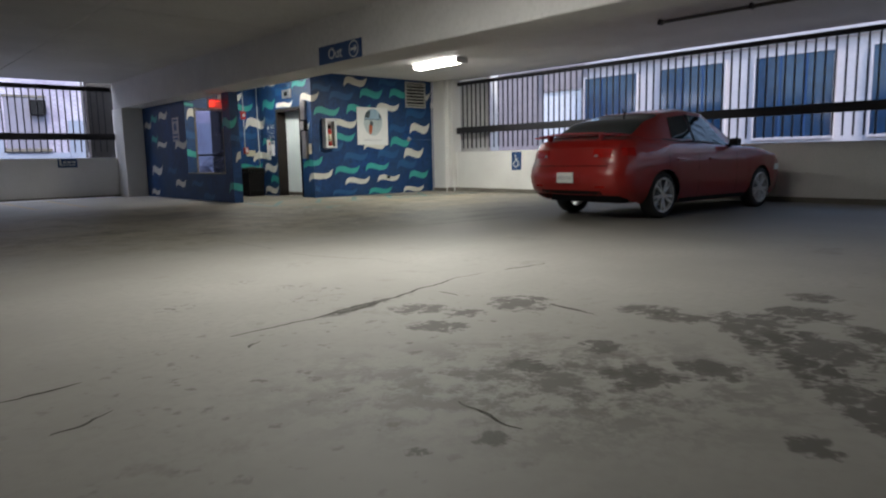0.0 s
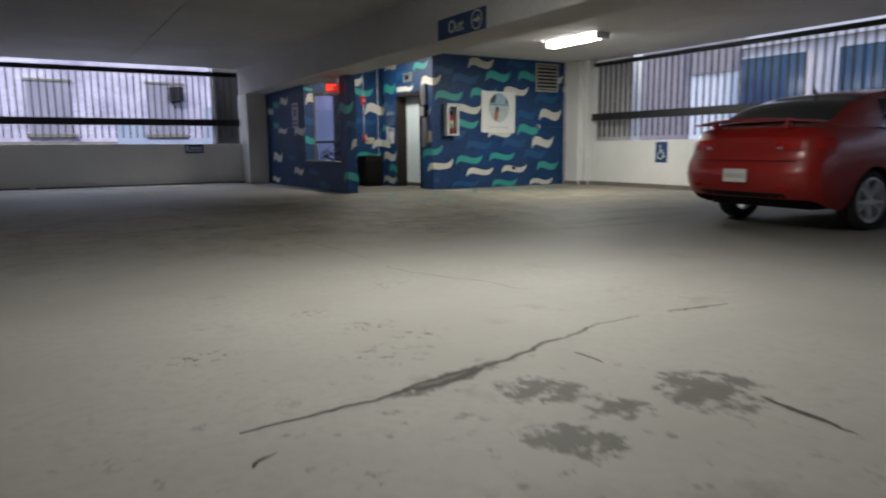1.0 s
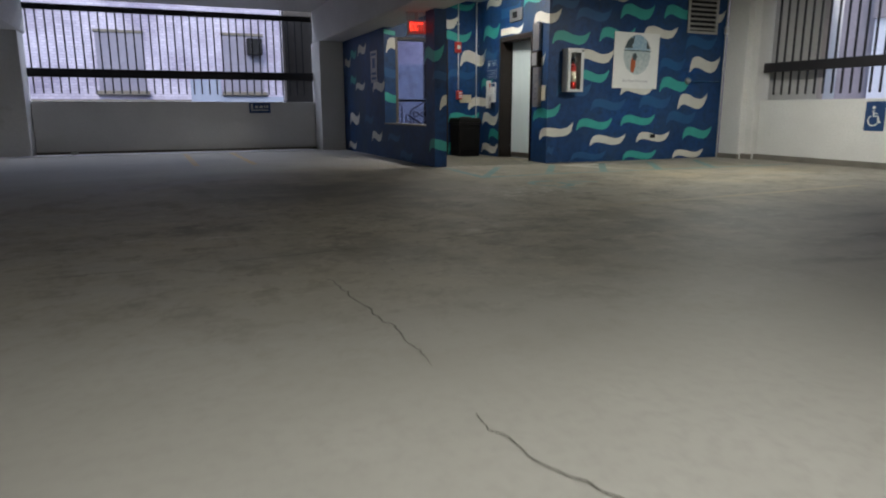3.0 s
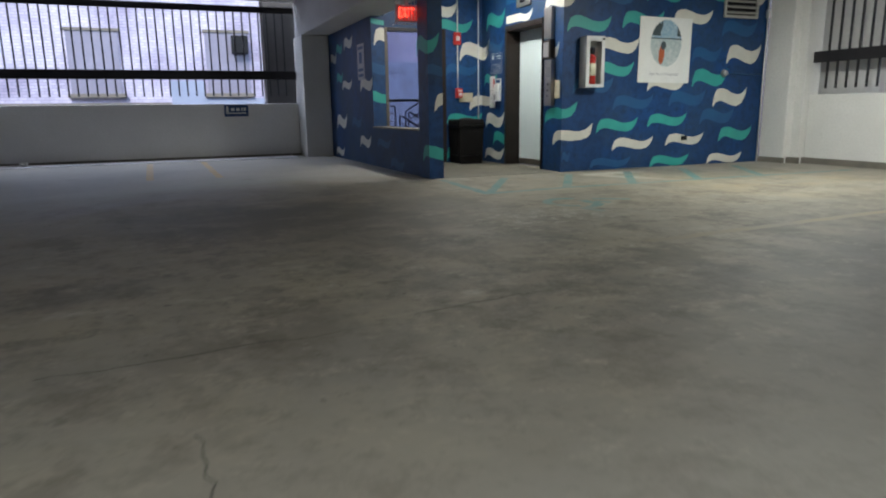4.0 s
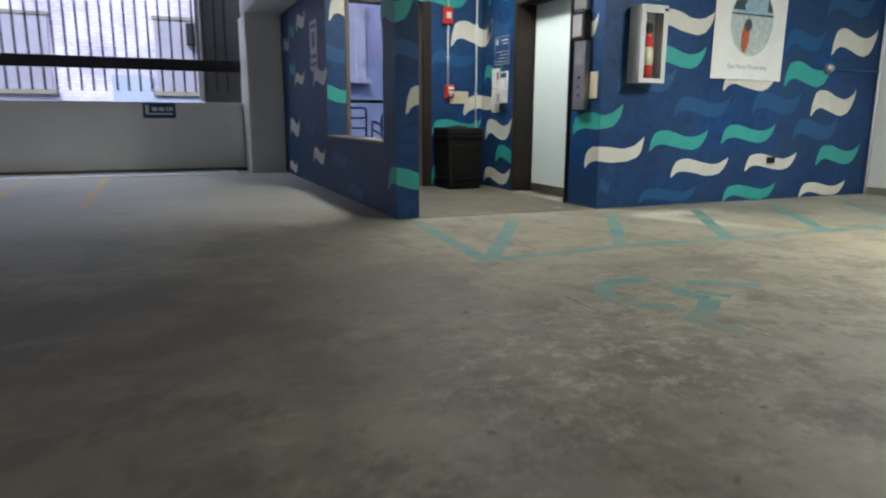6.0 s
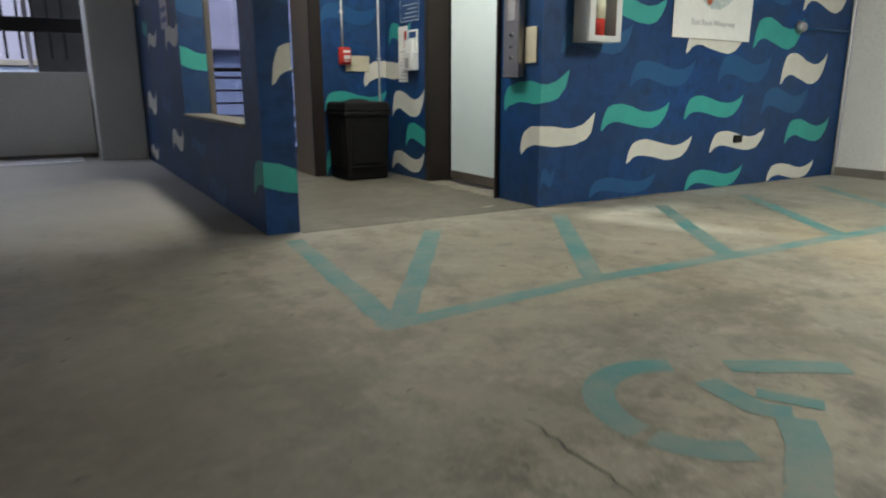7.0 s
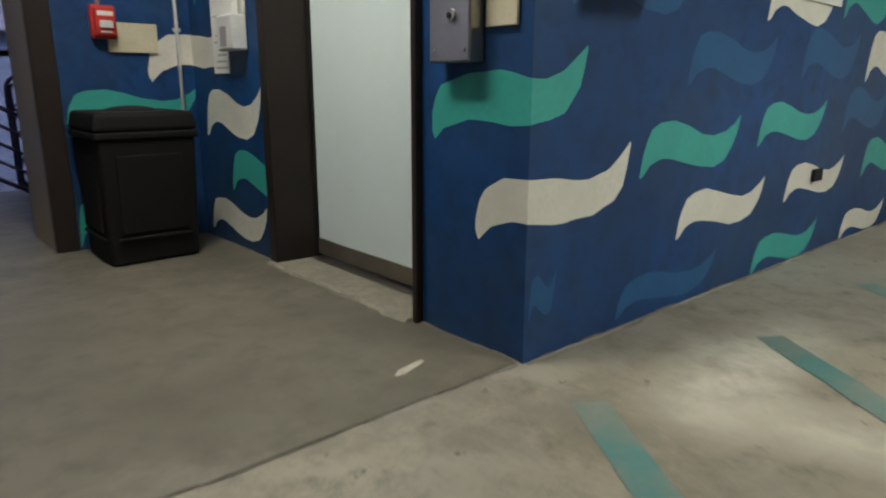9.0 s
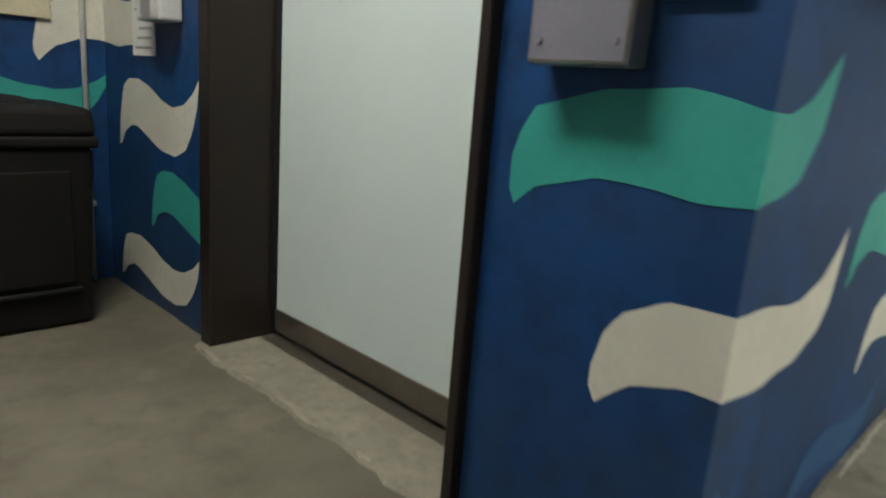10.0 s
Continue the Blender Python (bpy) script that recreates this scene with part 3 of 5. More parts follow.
# the lift wall, read from the lobby's depth towards its corner
for y0, z0, y1, z1, tone in ((17.31, 2.39, 16.59, 2.57, "white_paint"), (18.27, 2.385, 17.535, 2.705, "teal_paint"), (18.30, 0.64, 17.55, 0.933, "white_paint"), (17.985, 0.34, 17.25, 0.60, "teal_paint"),
                            (18.33, 0.055, 17.56, 0.287, "white_paint"), (18.14, 3.0, 17.4, 3.19, "white_paint"), (17.45, 2.72, 16.7, 3.02, "mid_blue_paint"), (16.21, 1.74, 15.78, 1.98, "white_paint"),
                            (18.3, 1.95, 17.6, 2.2, "mid_blue_paint"), (16.6, 2.86, 15.85, 3.08, "teal_paint")):
    wave(y0, z0, y1, z1, on_b, M[tone], wall_b)
# the lobby's back wall, some of them folding round its corner
for u0, z0, u1, z1, tone in ((-1.25, 2.62, -0.50, 2.91, "white_paint"), (-0.95, 2.36, -0.20, 2.61, "teal_paint"), (-0.466, 1.872, 0.301, 2.231, "white_paint"), (-0.74, 0.71, 0.01, 0.925, "teal_paint"),
                            (-0.85, 3.0, -0.12, 3.19, "teal_paint"), (-0.76, 1.60, -0.08, 1.83, "mid_blue_paint"), (0.09, 1.40, 0.62, 1.64, "teal_paint"),
                            (-0.745, 0.02, -0.5, 0.30, "teal_paint")):
    wave(u0, z0, u1, z1, on_bc, M[tone], wall_c)
wave(-0.27, 0.95, 0.55, 1.36, on_bc, M["white_paint"], wall_c, shape=LONG_WHITE)
# the fin's side, and round its end
for y0, z0, y1, z1, tone in ((21.14, 0.62, 20.29, 0.93, "white_paint"), (19.36, 0.30, 18.62, 0.54, "white_paint"), (18.24, 0.34, 17.48, 0.52, "mid_blue_paint"), (17.52, 0.01, 16.81, 0.22, "mid_blue_paint"),
                            (20.57, 1.40, 19.80, 1.60, "white_paint"), (19.22, 1.33, 18.38, 1.60, "white_paint"), (20.32, 2.17, 19.66, 2.42, "white_paint"), (19.9, 0.66, 19.2, 0.88, "mid_blue_paint"),
                            (21.3, 0.04, 20.6, 0.24, "white_paint"), (20.95, 2.12, 20.45, 2.36, "teal_paint"), (21.5, 1.96, 20.95, 2.2, "white_paint"), (21.0, 1.55, 20.5, 1.78, "teal_paint")):
    wave(y0, z0, y1, z1, on_d, M[tone], wall_d)
for u0, z0, u1, z1, tone in ((-0.45, 1.74, 0.175, 2.04, "teal_paint"), (0.09, 0.96, 0.70, 1.235, "white_paint"), (-0.25, 0.25, 0.55, 0.50, "teal_paint"), (-0.1, 1.42, 0.5, 1.62, "mid_blue_paint")):
    wave(u0, z0, u1, z1, lambda u, z: on_de(min(u, 0.219), z), M[tone], wall_d)
# the reveal at the far side of the fin's window
for x0, z0, x1, z1, tone in ((7.55, 2.10, 8.1, 2.42, "white_paint"), (7.3, 1.10, 7.9, 1.36, "teal_paint"), (7.3, 2.44, 8.0, 2.566, "teal_paint"), (7.25, 1.60, 7.9, 1.86, "mid_blue_paint")):
    wave(x0, z0, x1, z1, lambda x, z: (min(max(x, 7.507), 7.748), 18.42 - G, z), M[tone], wall_d)


# ---- floor paint and cracks ----
def stroke(bm, pts, width, z=0.0016):
    """A flat painted or broken line through a few points."""
    rows = []
    for k, p in enumerate(pts):
        a, b = Vector(pts[max(k - 1, 0)]), Vector(pts[min(k + 1, len(pts) - 1)])
        d = (b - a).normalized()
        w = width(k / (len(pts) - 1)) if callable(width) else width
        n = Vector((-d.y, d.x)) * w / 2
        rows.append([bm.verts.new((p[0] + n.x, p[1] + n.y, z)), bm.verts.new((p[0] - n.x, p[1] - n.y, z))])
    for a, b in zip(rows, rows[1:]):
        bm.faces.new((a[0], a[1], b[1], b[0]))


def ragged(pts, step=0.05, amount=0.02, seed=0.0):
    out = []
    for a, b in zip(pts, pts[1:]):
        a, b = Vector(a), Vector(b)
        n = max(2, int((b - a).length / step))
        for k in range(n):
            p = a.lerp(b, k / n)
            out.append((p.x + amount * noise.noise(Vector((p.x * 5, p.y * 5, seed))) + amount * 0.5 * noise.noise(Vector((p.x * 17, p.y * 17, seed))), p.y + amount * noise.noise(Vector((p.x * 5, p.y * 5, seed + 9))) + amount * 0.5 * noise.noise(Vector((p.x * 17, p.y * 17, seed + 4)))))
    return out + [tuple(pts[-1])]


LINES = [((7.47, 13.80), (7.61, 15.50)), ((7.50, 13.80), (8.52, 15.32)), ((8.635, 13.88), (9.62, 15.34)), ((9.635, 13.86), (10.60, 15.22)), ((10.72, 13.82), (11.67, 15.22)), ((11.82, 13.78), (12.77, 15.2))]
bm = bmesh.new()
stroke(bm, ragged([(7.41, 13.79), (8.635, 13.875), (10.0, 13.83), (13.6, 13.72)], 0.1, 0.012), 0.105)
part("painted_line", bm, M["teal_line"], floor, "worn teal floor line")
for k, (a, b) in enumerate(LINES):
    bm = bmesh.new()
    stroke(bm, ragged([a, b], 0.1, 0.012, k), 0.115, 0.0020 + 0.0003 * k)
    part("painted_line", bm, M["teal_line"], floor)
# wheelchair mark, lying on its side as seen on the way to the lift
bm = bmesh.new()
for a0, a1 in ((52, 190), (198, 252)):
    stroke(bm, [(7.95 + 0.27 * math.cos(radians(a)), 12.72 + 0.28 * math.sin(radians(a))) for a in range(a0, a1 + 1, 6)], 0.10)
stroke(bm, [(8.12, 12.80), (8.09, 12.60), (8.15, 12.52)], 0.10, 0.0019)
stroke(bm, [(8.28, 12.84), (8.45, 12.74), (8.62, 12.62)], 0.10, 0.0022)
stroke(bm, [(8.18, 12.66), (8.28, 12.50)], 0.07, 0.0024)
stroke(bm, [(8.13, 12.50), (8.0, 12.38), (7.82, 12.27)], 0.11, 0.0025)
stroke(bm, [(7.78, 12.30), (7.83, 12.14), (7.86, 12.04)], 0.09, 0.0028)
part("painted_wheelchair_mark", bm, M["teal_line"], floor)
for a, b, tone in (((3.7, 21.3), (3.75, 17.6), "yellow_north"), ((4.7, 21.3), (4.75, 17.6), "yellow_north"), ((7.25, 10.67), (11.5, 10.9), "yellow_line")):
    bm = bmesh.new()
    stroke(bm, ragged([a, b], 0.1, 0.015), 0.11)
    part("painted_line", bm, M[tone], floor, "faint worn yellow line")

for a, b in (((9.68, 15.655), (13.8, 15.655)), ((9.665, 15.68), (9.665, 16.24)), ((9.665, 17.5), (9.665, 18.42))):
    bm = bmesh.new()
    stroke(bm, ragged([a, b], 0.03, 0.03, 6.3), lambda s: 0.016 + 0.014 * noise.noise(Vector((s * 40, 2, 1))), 0.0062)
    part("dirt_edge", bm, M["kerb"], floor, "line of grit at the wall foot")
# flaked white paint along the wall foot, and a pale scuff on the lobby floor
for k, (a, b, z) in enumerate((((9.70, 15.645), (10.25, 15.642), 0.0085), ((10.6, 15.645), (11.2, 15.643), 0.0085), ((11.7, 15.645), (12.0, 15.643), 0.0085), ((12.5, 15.644), (13.2, 15.644), 0.0085), ((7.47, 15.775), (7.73, 15.772), 0.0085), ((9.27, 15.88), (9.43, 15.91), 0.0045))):
    bm = bmesh.new()
    wide = 0.045 if k == 5 else 0.02
    stroke(bm, ragged([a, b], 0.02, 0.012, k * 2.1), lambda s: wide * math.sin(math.pi * (0.04 + 0.92 * s)) ** 0.5 * (0.6 + 0.8 * abs(noise.noise(Vector((s * 23, k * 5.1, 2))))), z)
    part("paint_flake", bm, M["kerb_pale"], floor, "flaked pale paint at the wall foot")
taper = lambda w: (lambda s: w * (0.25 + math.sin(math.pi * min(1.0, s * 0.9 + 0.1)) * (0.7 + 0.6 * noise.noise(Vector((s * 17, w * 50, 3))))))
CRACKS = [([(2.08, 4.22), (2.38, 4.24), (2.72, 4.25), (3.03, 4.29), (3.33, 4.36), (3.69, 4.45), (4.2, 4.6), (4.74, 4.57), (5.22, 4.49)], 0.028), ([(2.75, 4.27), (3.05, 4.33), (3.3, 4.37)], 0.03), ([(2.8, 4.24), (3.0, 4.26), (3.2, 4.31)], 0.04),
          ([(0.93, 3.91), (1.15, 3.94), (1.43, 3.98), (1.58, 4.01)], 0.022), ([(1.01, 3.4), (1.2, 3.47), (1.45, 3.63), (1.67, 3.73), (1.87, 3.82), (2.15, 4.0)], 0.016), ([(2.33, 3.1), (2.31, 2.86), (2.29, 2.5), (2.27, 2.14), (2.26, 2.02)], 0.014),
          ([(3.73, 4.27), (3.73, 4.05), (3.73, 3.84)], 0.022), ([(3.94, 3.43), (3.94, 3.24), (3.9, 3.05)], 0.035),
          ([(4.0, 8.85), (4.03, 8.54), (4.06, 7.48), (4.03, 6.82), (4.13, 6.47), (4.18, 6.27), (4.27, 6.09), (4.34, 5.89), (4.41, 5.65), (4.47, 5.46)], 0.009),
          ([(2.6, 9.5), (3.9, 9.58), (4.7, 9.63), (5.17, 9.75), (5.67, 9.81), (5.95, 9.83)], 0.012), ([(7.45, 12.88), (7.47, 12.72), (7.45, 12.47)], 0.010),
          ([(2.38, 5.63), (2.52, 5.62)], 0.008)]
for k, (pts, w) in enumerate(CRACKS):
    bm = bmesh.new()
    line = ragged(pts, 0.02, 0.035, k * 3.7)
    run = []
    for q, p in enumerate(line):
        whole = noise.noise(Vector((p[0] * 2.3, p[1] * 2.3, k))) > (-0.5 if k < 3 else -0.3 if k == 8 else -0.08)
        if whole:
            run.append(p)
        if (q == len(line) - 1 or not whole) and len(run) > 3:
            stroke(bm, run, taper(w), 0.0012 + 0.0001 * k)
            run = []
    part("crack", bm, M["crack"], floor)
bm = bmesh.new()
stroke(bm, ragged([(7.73, 15.70), (8.5, 15.685), (9.66, 15.675)], 0.03, 0.02, 4), 0.008, 0.0036)
part("crack", bm, M["crack"], floor)

# ---- railings in the openings ----
def fence(name, a, b, z_low, z_top, rails, label, group):
    """Square pickets between flat rails, from a to b."""
    a, b = Vector(a), Vector(b)
    along = (b - a).normalized()
    n = int((b - a).length / 0.174)
    side = Vector((-along.y, along.x, 0))
    ob = thing(name, label, "railing", group)
    pm = bpy.data.meshes.new("picket")
    bm = rounded(boxes((-0.016, -0.016, z_low, 0.016, 0.016, z_top)), 0.004, 1)
    bm.to_mesh(pm)
    bm.free()
    pm.materials.append(M["black_steel"])
    for k in range(n):
        p = a + along * (0.09 + 0.174 * k)
        o = new("picket", pm)
        o.parent, o.location = ob, (p.x + 0.006 * noise.noise(p * 3), p.y, 0)
    for z0, z1, depth in rails:
        bm = bmesh.new()
        off = side * depth
        m = Matrix.Translation((a + b) / 2 + off) @ along.to_track_quat("X", "Z").to_matrix().to_4x4()
        box(bm, -(b - a).length / 2, -0.028, z0, (b - a).length / 2, 0.028, z1, m)
        part("rail", rounded(bm, 0.006, 1), M["black_steel"], ob)
    return ob


NORTH = ((3.11, 3.24, 0.0), (1.69, 1.88, -0.05))
fence("steel_railing", (0.66, 22.4, 0), (6.9, 22.4, 0), 1.34, 3.2, NORTH, "black steel picket railing over a concrete parapet", "garage railings")
fence("steel_railing", (-6.4, 22.4, 0), (0.02, 22.4, 0), 1.34, 3.2, NORTH, "black steel picket railing over a concrete parapet", "garage railings")
fence("steel_railing", (-13, 22.4, 0), (-7.05, 22.4, 0), 1.34, 3.2, NORTH, "black steel picket railing over a concrete parapet", "garage railings")
fence("steel_railing", (14.2, -9, 0), (14.2, 14.97, 0), 1.24, 3.08, ((3.03, 3.13, 0.0), (1.66, 1.84, 0.05)), "black steel picket railing over a white parapet", "garage railings")
structure("pier", boxes((6.3, 22.9, -4, 7.4, 23.3, 6)), M["dark_concrete"], "dark weathered concrete pier outside the railing", "wall")
structure("pier", boxes((14.44, 14.0, -4, 14.9, 15.7, 6)), M["ceiling"], "weathered grey concrete pier outside the railing", "wall")
structure("trim", boxes((14.40, 13.86, 1.1, 14.43, 13.98, 3.3)), M["facade_panel"], "white flashing strip in the opening", "trim")
structure("trim", boxes((6.2, 22.52, 1.2, 6.26, 22.6, 3.4)), M["facade_panel"], "white flashing strip in the opening", "trim")

# ---- buildings across the streets ----
def building(name, label, wall_rows, mat):
    ob = thing(name, label, "building")
    part("wall", boxes(*wall_rows), mat, ob)
    return ob


north_house = building("brick_building", "pale painted brick building across the street", ((-40, 31, -4, 40, 34, 5.5),), M["facade_white"])
for k, (x0, x1, z0, z1) in enumerate(((1.48, 2.94, 1.64, 3.55), (5.55, 6.93, 1.64, 3.6), (-2.5, -1.1, 1.64, 3.55), (-6.5, -5.1, 1.64, 3.55))):
    w = part("window", boxes((x0, 30.93, z0, x1, 30.998, z1)), M["window_grey"], north_house, "grey boarded window")
    part("sill", rounded(boxes((x0 - 0.1, 30.8, z0 - 0.14, x1 + 0.1, 30.995, z0 - 0.005)), 0.02), M["kerb"], w)
    part("lintel", boxes((x0 - 0.05, 30.88, z1 + 0.003, x1 + 0.05, 30.995, z1 + 0.09)), M["kerb"], w)
part("window_unit", rounded(boxes((6.38, 30.6, 2.93, 6.9, 30.92, 3.5)), 0.02), M["black"], north_house, "dark air conditioner in the window")
bay = part("window_bay", rounded(boxes((8.7, 30.62, 2.15, 11.6, 30.915, 4.6)), 0.02), M["facade_panel"], north_house, "pale rendered window bay")
part("sill", rounded(boxes((8.6, 30.5, 1.98, 11.7, 30.915, 2.148)), 0.02), M["facade_panel"], bay)
part("wall_panel", boxes((7.7, 30.92, -4, 15, 30.99, 2.75)), M["lilac"], north_house, "pale blue painted lower wall")
part("wall_panel", boxes((4.38, 30.92, -4, 5.42, 30.99, 2.05), (5.42, 30.92, -4, 7.68, 30.99, 1.47)), M["lilac"], north_house, "pale blue painted lower wall")
part("ledge", boxes((-40, 30.9, 1.2, 4.37, 30.99, 1.34)), M["kerb"], north_house)

# the house to the east, with broad blue windows between white piers
east_house = building("office_building", "white office building with broad blue windows", ((24.3, -30, -4, 27, 17.62, 6.4),), M["facade_panel"])
for k in range(-5, 3):
    y0 = 15.22 - 3.52 * (2 - k)
    w = part("window", boxes((24.22, y0, 1.45, 24.298, y0 + 2.45, 4.13)), M["window_blue"], east_house, "dark blue reflective window")
    part("frame", boxes((24.18, y0 - 0.06, 1.37, 24.29, y0, 4.19), (24.18, y0 + 2.45, 1.37, 24.29, y0 + 2.51, 4.19), (24.18, y0, 4.13, 24.29, y0 + 2.45, 4.19), (24.18, y0, 1.37, 24.29, y0 + 2.45, 1.45)), M["facade_panel"], w)
    for f in (0.33, 0.66):
        part("mullion", boxes((24.2, y0 + 2.45 * f - 0.03, 1.45, 24.219, y0 + 2.45 * f + 0.03, 4.13)), M["sign_blue"], w)
part("cornice", boxes((24.1, -30, 4.5, 24.299, 17.6, 4.75)), M["facade_panel"], east_house)
brick_house = building("brick_building", "grey-brown brick building beyond the railing", ((24.6, 20.1, -4, 27, 50, 6.6),), M["facade_brick"])
bright_house = building("rendered_building", "bright white rendered wall beyond the railing", ((24.5, 17.62, -4, 27, 20.1, 3.8),), M["facade_bright"])
part("cornice", boxes((24.4, 17.62, 3.8, 27, 20.1, 5.2)), M["facade_brick"], bright_house)

# ---- lamps ----
def tube_lamp(x, y0, y1, z, watts, label, wide=0.17):
    """A ceiling batten with a bowed lens and end caps."""
    ob = thing("ceiling_light", label, "ceiling light", "ceiling lights", Matrix.Translation((x, (y0 + y1) / 2, z)))
    h = (y1 - y0) / 2
    part("housing", rounded(boxes((0.05 - wide, -h, -0.045, wide - 0.05, h, 0.0)), 0.012), M["white_metal"], ob)
    bm = bmesh.new()
    rows = []
    for y in (-h + 0.03, h - 0.03):
        rows.append([bm.verts.new((wide * math.cos(radians(a)), y, -0.04 - 0.085 * math.sin(radians(a)))) for a in range(0, 181, 15)])
    for k in range(12):
        bm.faces.new((rows[0][k], rows[0][k + 1], rows[1][k + 1], rows[1][k]))
    bm.faces.new(rows[0])
    bm.faces.new(rows[1])
    part("lens", bm, M["lens"], ob, "glowing white lens", smooth=True)
    for s in (-1, 1):
        part("end_cap", rounded(boxes((-wide - 0.005, s * h - 0.03, -0.128, wide + 0.005, s * h + 0.03, 0.0)), 0.01), M["white_metal"], ob)
    lamp("tube_light", "AREA", look((x, (y0 + y1) / 2, z - 0.16), (x, (y0 + y1) / 2, 0)), watts, (0.96, 0.985, 0.90), size=0.22, size_y=y1 - y0)
    return ob


tube_lamp(11.2, 11.7, 13.2, CEIL_E, 46, "lit fluorescent batten on the concrete ceiling")
tube_lamp(8.62, 15.95, 17.3, CEIL_E, 5, "wide lit fluorescent fitting over the lift lobby", 0.27)
tube_lamp(4.1, 5.0, 6.5, CEIL_W, 40, "lit fluorescent batten on the concrete ceiling")

# ---- lift ----
lift = thing("lift_doorway", "lift doorway with a dark brown frame and pale door", "lift")
part("jamb", rounded(boxes((9.645, 16.215, 0.0, 9.95, 16.245, 2.38)), 0.006), M["brown_steel"], lift)
part("jamb", rounded(boxes((9.645, 17.41, 0.0, 9.95, 17.487, 2.38)), 0.006), M["brown_steel"], lift)
part("head", rounded(boxes((9.645, 16.245, 2.29, 9.95, 17.41, 2.38)), 0.006), M["brown_steel"], lift)
door = part("door", rounded(boxes((9.90, 16.248, 0.03, 9.94, 17.407, 2.29)), 0.004), M["lift_door"], lift, "pale blue-white lift door")
part("kick_plate", boxes((9.892, 16.25, 0.032, 9.899, 17.405, 0.118)), M["bronze"], door, "dark metal strip")
part("leading_edge", boxes((9.885, 17.39, 0.03, 9.9, 17.407, 2.28)), M["black"], door)
part("sill", boxes((9.84, 16.248, 0.0, 9.95, 17.407, 0.012)), M["bronze"], lift)
bm = bmesh.new()
rod(bm, (9.78, 17.43, 1.52), (9.78, 17.418, 1.52), 0.03, 16)
part("sensor", bm, M["black"], lift)
bm = bmesh.new()
edge = ragged([(9.595, 17.46), (9.61, 17.0), (9.615, 16.26)], 0.03, 0.035, 2.7)
for p, q in zip(edge, edge[1:]):
    top = [bm.verts.new((x, y, z)) for x, y, z in ((p[0] + 0.02, p[1], 0.014), (9.84, p[1], 0.011), (9.84, q[1], 0.011), (q[0] + 0.02, q[1], 0.014))]
    low = [bm.verts.new((p[0], p[1], 0.002)), bm.verts.new((q[0], q[1], 0.002))]
    bm.faces.new(top)
    bm.faces.new((low[0], top[0], top[3], low[1]))
bmesh.ops.remove_doubles(bm, verts=bm.verts, dist=0.0005)
part("threshold_slab", bm, M["threshold"], lift, "worn concrete threshold with a chipped edge")
for i, j in ((2, 7), (11, 14), (17, 25), (29, 32)):
    bm = bmesh.new()
    stroke(bm, [(x + 0.016, y) for x, y in edge[i:j]], lambda s: 0.004 + 0.026 * math.sin(math.pi * s) * (0.6 + abs(noise.noise(Vector((s * 9, i, 7))))), 0.0155)
    part("chip", bm, M["chip"], lift, "pale chip in the concrete edge")


def panel(name, label, y0, y1, z0, z1, depth, mat, bevel=0.008):
    ob = thing(name, label, "panel")
    part("housing", rounded(boxes((9.678 - depth, y0, z0, 9.678, y1, z1)), bevel), mat, ob)
    return ob


p = panel("call_station", "brushed steel lift call station with round buttons", 15.885, 16.09, 1.02, 1.72, 0.07, M["steel"])
for z in (1.17, 1.255, 1.345):
    bm = bmesh.new()
    rod(bm, (9.608, 15.972, z), (9.597, 15.972, z), 0.022, 20)
    b = part("button", bm, M["grey_metal"], p, smooth=False)
    bm = bmesh.new()
    rod(bm, (9.597, 15.972, z), (9.593, 15.972, z), 0.010, 14)
    part("button_cap", bm, M["black"], b)
for y in (15.91, 16.065):
    for z in (1.06, 1.69):
        bm = bmesh.new()
        rod(bm, (9.608, y, z), (9.603, y, z), 0.008, 10)
        part("screw", bm, M["steel"], p)
part("label_plate", boxes((9.604, 15.92, 1.45, 9.607, 16.03, 1.60)), M["grey_metal"], p)
p = panel("control_box", "grey steel box with a dark opening", 15.90, 16.13, 1.73, 2.01, 0.085, M["brown_steel"])
part("cover", rounded(boxes((9.585, 15.94, 1.76, 9.593, 16.10, 1.98)), 0.003), M["grey_metal"], p)
p = panel("steel_cover", "tall brushed steel cover plate on the wall", 15.92, 16.14, 2.03, 2.50, 0.06, M["steel"])
panel("blank_plate", "cream blank plate beside the call station", 15.73, 15.87, 1.13, 1.40, 0.012, M["cream"], 0.003)
p = panel("floor_indicator", "steel floor indicator above the lift door", 16.62, 17.08, 2.63, 2.86, 0.035, M["steel"])
part("display", boxes((9.636, 16.78, 2.69, 9.642, 16.95, 2.80)), M["black"], p)

# ---- things on the lobby walls ----
def bars(parent, place, rows, mat, name="text_bar"):
    for r in rows:
        bm = bmesh.new()
        u0, z0, u1, z1 = r
        bm.faces.new([bm.verts.new(place(u, z)) for u, z in ((u0, z0), (u1, z0), (u1, z1), (u0, z1))])
        part(name, bm, mat, parent)


sign = thing("notice_sign", "blue notice sign with white lettering on the lift wall", "sign")
part("plate", rounded(boxes((9.668, 17.62, 1.60, 9.678, 18.05, 1.97)), 0.003), M["sign_blue"], sign)
on_sign = lambda y, z: (9.666, y, z)
bars(sign, on_sign, [(17.67, 1.90, 17.86, 1.918), (17.67, 1.86, 17.82, 1.872), (17.93, 1.86, 18.01, 1.93)] + [(17.67, 1.645 + 0.04 * k, 17.98 - 0.05 * (k % 3), 1.652 + 0.04 * k) for k in range(4)], M["paper"])
